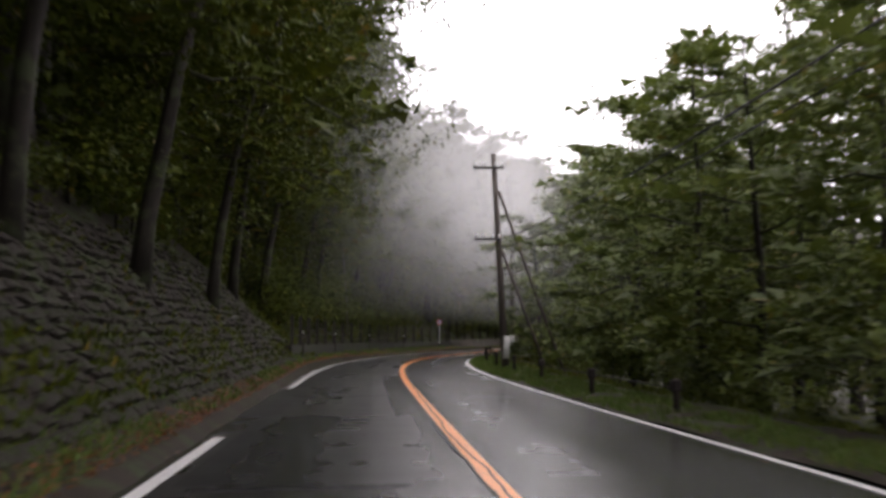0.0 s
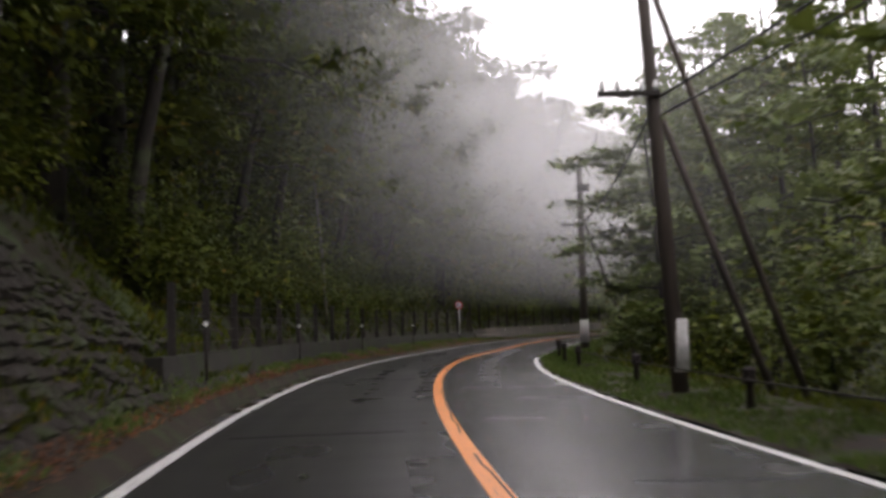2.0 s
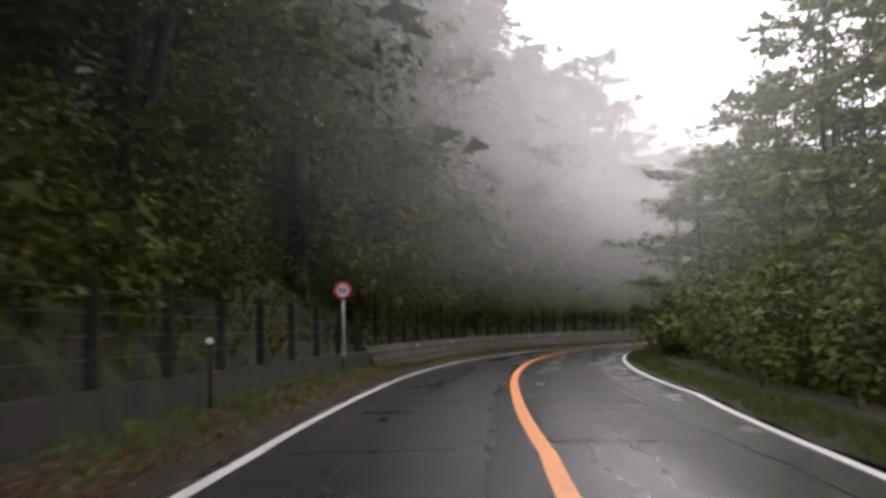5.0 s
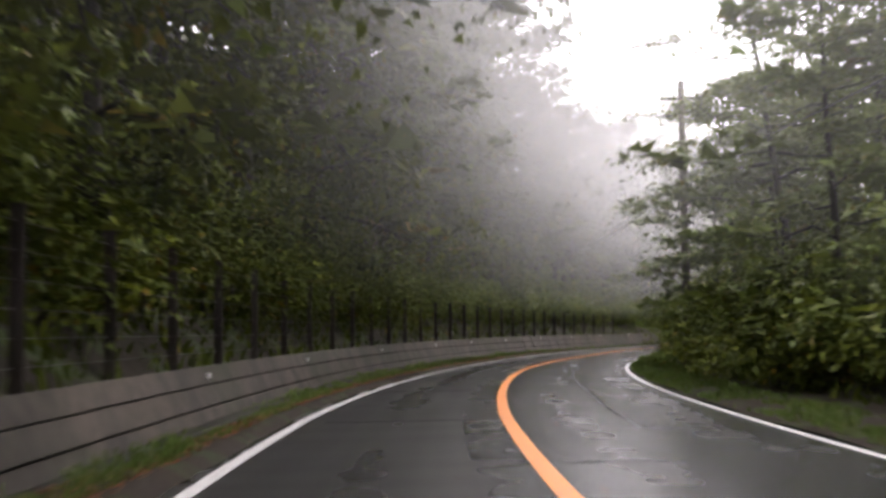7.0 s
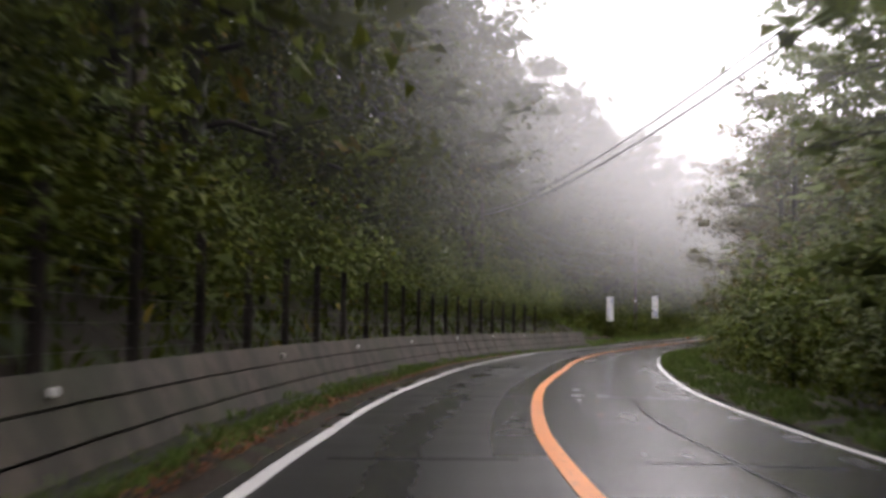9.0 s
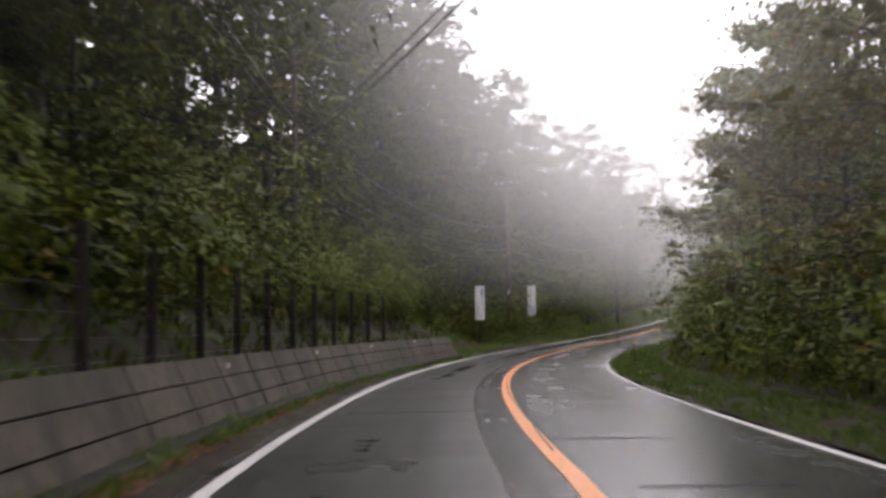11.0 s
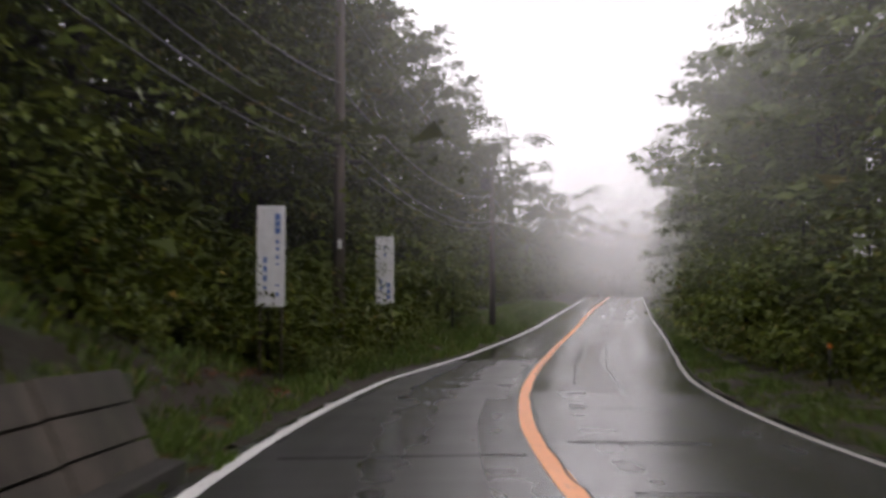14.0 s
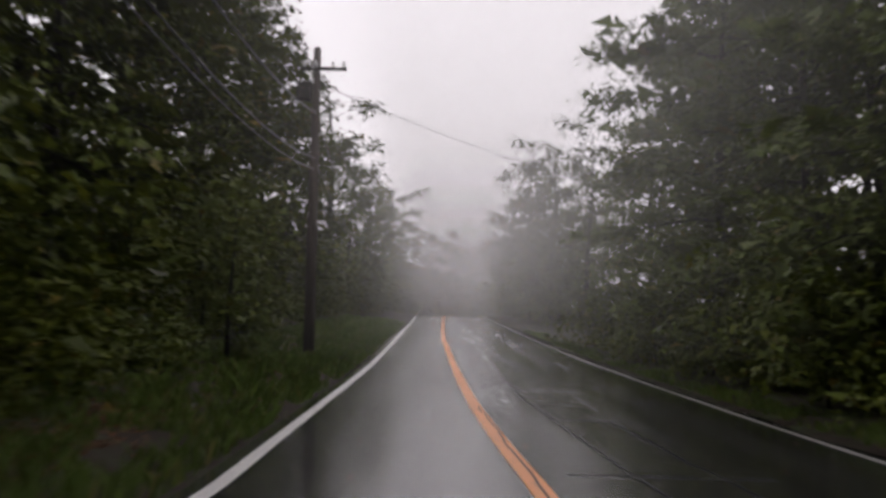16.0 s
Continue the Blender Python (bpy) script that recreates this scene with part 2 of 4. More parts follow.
# ---------------------------------------------------------------- the road's line
# headings of the centre line in degrees from +y towards +x, every ten metres from s = -28
TURN = (-3.5, -3.5, -3.55, -3.6, -3.6, -3.65, -3.05, -0.85, 2.5, 6.8, 9.8, 12.1, 15.0, 17.7, 21.55, 25.65,
        29.8, 31.65, 34.35, 37.85, 41.75, 46.35, 50.3, 52.0, 52.9, 52.75, 52.7, 52.7, 52.7, 52.7, 52.7, 52.4, 52.6, 54, 57, 60, 63, 66, 69)
S_MIN, S_MAX = -70, 420
_s = np.arange(-1600, 2001, 1.0)
_h = np.radians(np.interp(_s + 0.5, np.arange(len(TURN)) * 10.0 - 28, TURN))
_x = np.concatenate([[0], np.cumsum(np.sin(_h))[:-1]])
_y = np.concatenate([[0], np.cumsum(np.cos(_h))[:-1]])
_x += 2.776 - np.interp(-28, _s, _x)
_y += -27.884 - np.interp(-28, _s, _y)


def rise(s):
    """Height of the road's surface: level, then climbing gently to a crest far ahead."""
    s = np.asarray(s, float)
    a = np.clip(s, 163, 232) - 163
    b = np.clip(s, 232, 285) - 232
    c = np.clip(s, 285, 345) - 285
    return 0.00039 * a * a + 0.0538 * b + 0.0538 * c - 0.00055 * c * c


def heading(s):
    return np.interp(np.asarray(s, float), _s, _h)


def spot(s, d, z=0.0):
    """The place s metres along the centre line, d metres to its right, z above the road."""
    s = np.asarray(s, float)
    h = heading(s)
    return np.stack([np.interp(s, _s, _x) + np.cos(h) * d, np.interp(s, _s, _y) - np.sin(h) * d, rise(s) + z + 0 * h], -1)


def stand(s, d, z=0.0, turn=0.0, tilt=0.0):
    """A pose there, with its y axis along the road."""
    x, y, zz = spot(s, d, z)
    return pose(x, y, zz, tilt, 0, turn - math.degrees(float(heading(s))))


# offsets of the painted lines from the road's line, every ten metres from s = -10
LINE_S = np.arange(-10, 301, 10.0)
LEFT_D = (-2.80, -2.81, -2.82, -2.84, -2.88, -3.03, -3.03, -2.91, -2.73, -2.76, -2.89, -3.00, -2.87, -2.70, -2.74, -2.90, -2.85, -2.89, -2.98, -3.06, -3.12, -2.69, -2.65, -2.63, -2.63, -2.63, -2.62, -2.61, -2.60, -2.59, -2.59, -2.58)
CENTRE_D = (0.33, 0.23, 0.12, 0.04, -0.02, -0.08, -0.07, -0.04, 0.28, 0.21, 0.05, -0.12, -0.16, -0.24, -0.11, 0.11, 0.06, 0.02, -0.08, -0.16, -0.09, -0.13, -0.28, -0.39, -0.45, -0.53, -0.50, -0.42, -0.32, -0.21, -0.09, 0.02)
RIGHT_D = (3.50, 3.42, 3.31, 2.98, 2.76, 2.57, 2.40, 2.38, 3.03, 3.57, 3.43, 3.27, 3.10, 2.94, 2.86, 2.94, 2.97, 2.87, 2.77, 2.93, 3.21, 3.63, 3.79, 3.78, 3.69, 3.64, 3.62, 3.63, 3.64, 3.67, 3.69, 3.71)


def left_line(s):
    return np.interp(s, LINE_S, LEFT_D)


def centre_line(s):
    return np.interp(s, LINE_S, CENTRE_D)


def right_line(s):
    return np.interp(s, LINE_S, RIGHT_D)


def ease(a, b, s):
    u = np.clip((np.asarray(s, float) - a) / (b - a), 0, 1)
    return u * u * (3 - 2 * u)


def bank(s):
    """How much of the stone-faced bank there is at s."""
    return 1 - ease(33, 46, s)


def foot(s):
    """Height of the soil banked up at the foot of the walls."""
    return np.interp(s, (0, 38, 86, 94, 176, 190), (0.22, 0.34, 0.28, 0.11, 0.09, 0.1))


def wall_d(s):
    """Offset of the retaining wall's top edge."""
    return np.interp(s, (88, 140, 160, 177), (-4.12, -4.1, -3.88, -3.74))


def lie(s, d):
    """Height of the ground over the road's level."""
    s, d = np.broadcast_arrays(np.asarray(s, float), np.asarray(d, float))
    out = np.where((d > left_line(s) - 0.05) & (d < right_line(s) + 0.05), -0.06, 0.0)
    left = np.clip(-d - 3.0, 0, None)
    verge = foot(s) * ease(0, 0.85, left)
    far = np.clip(left - 1.4, 0, None)
    walled = 0.5 * ease(1.3, 1.5, left) + 0.85 * np.clip(far, 0, 24) + 0.4 * np.clip(far - 24, 0, 60)
    stony = 1.15 * np.clip(left - 0.75, 0, 2.6) + 0.9 * np.clip(left - 3.35, 0, 22) + 0.4 * np.clip(left - 25, 0, 60)
    open_ = 0.12 * np.clip(left, 0, 4) + 0.55 * np.clip(left - 4, 0, 20) + 0.3 * np.clip(left - 24, 0, 60)
    k, o = bank(s), ease(174, 190, s)
    l = verge + k * stony + (1 - k) * ((1 - o) * walled + o * open_)
    right = np.clip(d - 3.1, 0, None)
    fall = 1 - ease(70, 95, s)
    r = 0.05 * ease(0, 0.7, right) - fall * 0.16 * np.clip(right - 1.2, 0, 14) + (1 - fall) * 0.05 * np.clip(right - 2, 0, 30)
    return out + np.where(d < -3.0, l, 0) + np.where(d > 3.1, r, 0)


def ground(s, d):
    return float(lie(s, d))


# ---------------------------------------------------------------- mesh helpers
def mesh_of(name, verts, faces, material=None, uv=None, smooth=False):
    me = bpy.data.meshes.new(name)
    me.from_pydata([tuple(map(float, v)) for v in verts], [], faces)
    if uv is not None:
        lay = me.uv_layers.new(name="UVMap")
        idx = np.empty(len(me.loops), dtype=np.int32)
        me.loops.foreach_get("vertex_index", idx)
        lay.data.foreach_set("uv", np.asarray(uv, dtype=np.float32)[idx].ravel())
    if material:
        me.materials.append(material)
    if smooth:
        me.polygons.foreach_set("use_smooth", [True] * len(me.polygons))
    me.update()
    return me


def quads(name, verts, material):
    """A mesh of loose pieces: verts is n x corners x 3."""
    n, k = verts.shape[:2]
    me = bpy.data.meshes.new(name)
    me.vertices.add(n * k)
    me.vertices.foreach_set("co", np.asarray(verts, dtype=np.float32).ravel())
    me.loops.add(n * k)
    me.loops.foreach_set("vertex_index", np.arange(n * k, dtype=np.int32))
    me.polygons.add(n)
    me.polygons.foreach_set("loop_start", np.arange(0, n * k, k, dtype=np.int32))
    me.update(calc_edges=True)
    me.validate()
    me.materials.append(material)
    return me


def part(name, data, parent, label="", at=None):
    ob = new(name, data)
    ob.parent = parent
    if at is not None:
        ob.matrix_basis = at
    if label:
        ob["label"] = label
    return ob


def thing(name, label, category, at=None, group="", kind="", data=None):
    ob = tagged(new(name, data), label, category, group, kind)
    if at is not None:
        ob.matrix_basis = at
    return ob


def strip(name, a, b, s0, s1, z, material, step=1.0, cols=1):
    """A ribbon along the road between the offsets a(s) and b(s), z over the road."""
    ss = np.linspace(s0, s1, max(2, int((s1 - s0) / step) + 1))
    fa = a if callable(a) else (lambda s: a + 0 * s)
    fb = b if callable(b) else (lambda s: b + 0 * s)
    verts, uv, faces = [], [], []
    for j in range(cols + 1):
        u = j / cols
        d = fa(ss) * (1 - u) + fb(ss) * u
        zz = z(ss, d) if callable(z) else z
        verts.append(spot(ss, d, zz))
        uv.append(np.stack([ss, d], -1))
    n = len(ss)
    for j in range(cols):
        for i in range(n - 1):
            faces.append((j * n + i, (j + 1) * n + i, (j + 1) * n + i + 1, j * n + i + 1))
    return mesh_of(name, np.concatenate(verts), faces, material, np.concatenate(uv), True)


def tube(points, radii, sides=7):
    """Verts and faces of a tube along points."""
    pts = np.asarray(points, float)
    verts, faces = [], []
    for i, p in enumerate(pts):
        t = pts[min(i + 1, len(pts) - 1)] - pts[max(i - 1, 0)]
        t = t / (np.linalg.norm(t) + 1e-9)
        u = np.cross(t, (0, 0, 1.0) if abs(t[2]) < 0.9 else (1.0, 0, 0))
        u /= np.linalg.norm(u)
        w = np.cross(t, u)
        for k in range(sides):
            a = 2 * math.pi * k / sides
            verts.append(p + radii[i] * (math.cos(a) * u + math.sin(a) * w))
    for i in range(len(pts) - 1):
        for k in range(sides):
            faces.append((i * sides + k, i * sides + (k + 1) % sides, (i + 1) * sides + (k + 1) % sides, (i + 1) * sides + k))
    faces.append(tuple(range(sides))[::-1])
    faces.append(tuple((len(pts) - 1) * sides + k for k in range(sides)))
    return verts, faces


def joined(pieces):
    verts, faces = [], []
    for v, f in pieces:
        k = len(verts)
        verts.extend(v)
        faces.extend(tuple(i + k for i in q) for q in f)
    return verts, faces


def block(name, size, material, bevel=0.01, centre=(0, 0, 0)):
    """A box with rounded edges as mesh data."""
    bm = bmesh.new()
    bmesh.ops.create_cube(bm, size=1.0)
    bmesh.ops.scale(bm, vec=size, verts=bm.verts)
    bmesh.ops.translate(bm, vec=centre, verts=bm.verts)
    if bevel:
        bmesh.ops.bevel(bm, geom=bm.edges[:], offset=bevel, segments=1, affect="EDGES")
    me = bpy.data.meshes.new(name)
    bm.to_mesh(me)
    bm.free()
    me.materials.append(material)
    return me


def rod(name, points, radii, material, sides=8):
    v, f = tube(points, radii, sides)
    return mesh_of(name, v, f, material, None, True)


def disc(name, r, thick, material, sides=32):
    """A round plate facing -y with a rolled rim."""
    rings = [(-thick / 2, r * 0.97), (-thick * 0.2, r), (thick * 0.2, r), (thick / 2, r * 0.97)]
    verts, faces = [], []
    for y, q in rings:
        verts += [(q * math.cos(2 * math.pi * k / sides), y, q * math.sin(2 * math.pi * k / sides)) for k in range(sides)]
    for i in range(3):
        for k in range(sides):
            j = (k + 1) % sides
            faces.append((i * sides + k, i * sides + j, (i + 1) * sides + j, (i + 1) * sides + k))
    faces += [tuple(range(sides))[::-1], tuple(3 * sides + k for k in range(sides))]
    return mesh_of(name, verts, faces, material)


# ---------------------------------------------------------------- ground, road and markings
D_COLS = (-1500, -400, -200, -120, -90, -70, -55, -44, -35, -28, -22, -17, -13, -10, -8, -6.6, -5.6, -4.9, -4.5, -4.3, -4.0, -3.7, -3.2, -2.7, 0,
          2.7, 3.2, 3.7, 4.2, 4.8, 5.5, 6.5, 8, 10, 13, 17, 22, 28, 35, 45, 60, 80, 105)
rows_s = np.concatenate([(-1500, -700, -300, -160), np.arange(-100, 0, 6.0), np.arange(0, 260, 2.0), np.arange(260, 380, 8.0), (400, 460, 560, 800, 1200, 1900)])
gs, gd = np.meshgrid(rows_s, D_COLS, indexing="ij")
gz = lie(gs, gd) - np.where((gd > -3.75) & (gd < 4.9), 0.12, 0.0)
gp = spot(gs.ravel(), gd.ravel(), gz.ravel())
bump_z = np.array([noise.noise(Vector((p[0] * 0.33, p[1] * 0.33, 1.7))) + 0.5 * noise.noise(Vector((p[0] * 0.9, p[1] * 0.9, 4.1))) for p in gp])
gp[:, 2] += bump_z * np.clip((np.abs(gd.ravel()) - 5.0) / 3.0, 0, 1) * 0.35
nr, nc = gs.shape
gp = gp.reshape(nr, nc, 3)
away = np.array([math.cos(radians(24.6)), -math.sin(radians(24.6)), 0]) * 1800
gp = np.concatenate([gp, gp[:, -1:] + away], 1)
nc += 1
gf = [(i * nc + j, i * nc + j + 1, (i + 1) * nc + j + 1, (i + 1) * nc + j) for i in range(nr - 1) for j in range(nc - 1)]
thing("ground", "damp forest floor of soil, moss and leaf litter", "ground", kind="structure",
      data=mesh_of("ground", gp.reshape(-1, 3), gf, M_GROUND, None, True))


def camber(s, d):
    return -0.012 * np.abs(d)


road = thing("road", "wet dark asphalt road with worn wheel tracks", "road", kind="structure",
             data=strip("road", lambda s: left_line(s) - 0.42, lambda s: right_line(s) + 0.2, S_MIN, S_MAX, camber, M_ROAD, 2.0, 28))


def over(h):
    return lambda s, d: camber(s, d) + h


def marking(name, label, offset, width, spans, material):
    ob = thing(name, label, "road marking", kind="structure")
    for a, b in spans:
        part("painted_line", strip(name, lambda s: offset(s) - width / 2, lambda s: offset(s) + width / 2, a, b, over(0.006), material, 1.0), ob)
    return ob


marking("road_marking_left", "worn white edge line on wet asphalt", left_line, 0.15, ((S_MIN, 14.2), (26.6, 330)), M_WHITE)
marking("road_marking_centre", "orange no-passing centre line, slightly worn", centre_line, 0.18, ((S_MIN, 330),), M_ORANGE)
marking("road_marking_right", "worn white edge line beside grass verge", right_line, 0.12, ((S_MIN, 148),), M_WHITE)
marking("road_marking_right_far", "faded, broken white edge line beside grass verge", right_line, 0.1, ((148, 330),), M_FADED)
part("repair_strip", strip("repair_strip", lambda s: centre_line(s) - 0.62, lambda s: centre_line(s) - 0.1, 34, 118, over(0.003), M_PATCH, 1.0), road, "darker strip of repaired asphalt")
part("repair_strip", strip("repair_strip", lambda s: centre_line(s) - 0.5, lambda s: centre_line(s) - 0.1, 140, 172, over(0.003), M_PATCH, 1.0), road)
part("lane_paving", strip("lane_paving", lambda s: left_line(s) - 0.4, lambda s: centre_line(s) - 0.62, 17.5, 184.5, over(0.002), M_LANE, 2.0, 3), road, "newer, duller asphalt of one lane")
part("repair_patch", strip("repair_patch", lambda s: left_line(s) + 0.2, -0.3, 9.6, 17.5, over(0.003), M_PATCH, 1.0), road, "dark damp patch of asphalt")
part("repair_patch", strip("repair_patch", lambda s: left_line(s) + 0.2, -0.25, 184.5, 197.8, over(0.003), M_PATCH, 1.0), road)
part("wet_paving", strip("wet_paving", lambda s: left_line(s) - 0.4, lambda s: centre_line(s) - 0.1, 197.8, 330, over(0.002), M_FLOODED, 2.0, 3), road, "worn asphalt under a film of rain water")
part("wet_paving", strip("wet_paving", lambda s: centre_line(s) + 0.1, lambda s: right_line(s) + 0.18, 186, 330, over(0.002), M_FLOODED, 2.0, 3), road, "worn asphalt under a film of rain water")
rng = np.random.RandomState(5)


def joint_line(s0, d0, d1, width, z=0.005):
    """A wavering dark joint across the road."""
    dd = np.linspace(d0, d1, max(5, int(abs(d1 - d0) / 0.25)))
    wav = s0 + 0.05 * np.cumsum(rng.normal(0, 0.5, len(dd))) * 0.5
    a, b = spot(wav - width / 2, dd, camber(0, dd) + z), spot(wav + width / 2, dd, camber(0, dd) + z)
    n = len(dd)
    return mesh_of("joint", np.concatenate([a, b]), [(i, i + 1, n + i + 1, n + i) for i in range(n - 1)], M_TAR)


for s0 in (9.4, 23, 36.5, 48.6, 54.3, 62, 70.5, 78.3, 90.9, 99.3, 107, 112.9, 117.8, 127, 137, 147.8, 154.4, 167.2, 177, 197.9, 214):
    part("joint", joint_line(s0, float(left_line(s0)) + 0.35, -0.62 if s0 < 120 else -0.3, 0.11), road)
for k in range(46):
    s0 = 20 + k * 4.3 + rng.uniform(-1.5, 1.5)
    d0 = rng.uniform(0.15, 1.2)
    part("joint", joint_line(s0, d0, d0 + rng.uniform(0.7, 2.2), rng.uniform(0.05, 0.12)), road)


def crack_line(s0, s1, d0, width):
    ss = np.linspace(s0, s1, int((s1 - s0) / 0.4))
    dd = d0 + np.cumsum(rng.normal(0, 0.012, len(ss)))
    dd -= np.linspace(0, dd[-1] - d0, len(ss))
    dd += centre_line(ss)
    return mesh_of("crack", np.concatenate([spot(ss, dd - width / 2, 0.0085 + camber(0, dd)), spot(ss, dd + width / 2, 0.0085 + camber(0, dd))]),
                   [(i, len(ss) + i, len(ss) + i + 1, i + 1) for i in range(len(ss) - 1)], M_TAR)


for s0, s1, d0 in ((-4, 34, 0.03), (36, 60, 0.02), (142, 170, 0.03), (172, 208, 0.04), (4, 16, -0.16), (186, 206, 1.75), (188, 214, 0.9), (60, 84, 2.1), (98, 126, 1.6)):
    part("crack", crack_line(s0, s1, d0, 0.022), road)

# verges: wet soil along the left, grass along the right
thing("verge_left", "narrow soil verge with litter and weeds below the wall", "verge", kind="structure",
      data=strip("verge_left", lambda s: -4.2 + 0 * s, lambda s: left_line(s) - 0.12, S_MIN, 178, lambda s, d: np.where(d > left_line(s) - 0.3, -0.09, lie(s, d)) + 0.012 + 0.02 * np.sin(s * 1.7 + d * 5), M_SOIL, 1.0, 6))
thing("verge_far", "grassy roadside verge with bare soil", "verge", kind="structure",
      data=strip("verge_far", -7.4, lambda s: left_line(s) - 0.12, 178, 330, lambda s, d: np.where(d > left_line(s) - 0.3, -0.07, lie(s, d) + 0.02), M_SOIL, 1.0, 9))
thing("verge_right", "mown grass verge beside the road", "verge", kind="structure",
      data=strip("verge_right", lambda s: right_line(s) + 0.12, lambda s: right_line(s) + 2.2, S_MIN, 330, lambda s, d: np.where(d < right_line(s) + 0.2, -0.035, np.maximum(lie(s, d), 0)) + 0.014 + 0.02 * np.sin(s * 1.3 + d * 4), M_SOIL, 1.0, 4))
# a paved turning on the right, far along
thing("side_road", "pale paved turning that joins the road", "side road", kind="structure",
      data=strip("side_road", lambda s: right_line(s) + 0.1, lambda s: right_line(s) + 0.1 + 15 * np.clip((s - 236) / 9, 0, 1) ** 0.5, 236, 262, lambda s, d: 0.05 + 0 * d + lie(s, d), M_KERB, 0.5, 6))


# ---------------------------------------------------------------- trees
def unit(v):
    return v / (np.linalg.norm(v, axis=-1, keepdims=True) + 1e-9)


def leaves_at(r, centres, normals, spread, per, size, droop, flat, core=0):
    """Triangles of leaves that roof small domes round the centres, with sparser leaves hanging inside and core larger ones deep within."""
    n = len(centres) * per
    c, up, big = np.repeat(centres, per, 0), np.repeat(normals, per, 0), np.repeat(spread, per)
    ang, rr = r.uniform(0, 2 * math.pi, n), np.sqrt(r.uniform(0.0, 1.1, n))
    rr = np.where(r.uniform(0, 1, n) < 0.12, rr * 1.22, rr)
    a = unit(np.cross(up, np.array([0.31, 0.9, 0.2])))
    b = np.cross(up, a)
    out = a * np.cos(ang)[:, None] + b * np.sin(ang)[:, None]
    squash = 0.62 - 0.42 * flat
    inside = r.uniform(0, 1, n) < 0.22
    tall = np.sqrt(np.clip(1.15 - rr * rr, 0, 1)) * squash * np.where(inside, r.uniform(-0.6, 0.6, n), r.uniform(0.8, 1.12, n))
    pos = c + out * (rr * big)[:, None] + up * (tall * big)[:, None]
    pos[:, 2] -= droop * rr ** 2 * big * 0.55
    tip = (0.25 + 0.7 * rr * droop)[:, None]
    along = unit(out * 0.9 - np.array([0, 0, 1.0]) * tip + r.normal(0, 0.34, (n, 3)))
    nrm = unit(up * 0.75 + out * (rr * (1.0 - 0.6 * flat))[:, None] + r.normal(0, 0.22, (n, 3)))
    ln = size * r.uniform(0.7, 1.25, n)
    # oversized inner leaves added to block light and darken the clump's underside
    if core:
        m = len(centres) * core
        cc, bb = np.repeat(centres, core, 0), np.repeat(spread, core)
        az, q = r.uniform(0, 2 * math.pi, m), np.sqrt(r.uniform(0, 1, m)) * 0.6
        ray = np.stack([np.cos(az), np.sin(az), 0 * az], 1)
        pos = np.concatenate([pos, cc + ray * ((q - 0.35) * bb)[:, None] + np.array([0, 0, 1.0]) * (r.uniform(-0.1, 0.45, m) * squash * bb)[:, None]])
        along = np.concatenate([along, unit(ray + r.normal(0, 0.25, (m, 3)))])
        nrm = np.concatenate([nrm, unit(np.array([0, 0, 1.0]) + r.normal(0, 0.45, (m, 3)))])
        ln = np.concatenate([ln, bb * r.uniform(0.5, 0.8, m)])
    side = unit(np.cross(along, nrm))
    ln = ln[:, None]
    wd = ln * r.uniform(0.3, 0.44, len(ln))[:, None]
    fold = np.cross(side, along) * wd * 0.25
    return np.stack([pos - side * wd * 0.4, pos + along * ln * 0.45 + side * wd * 1.2 + fold, pos + along * ln - side * wd * 0.4], 1)


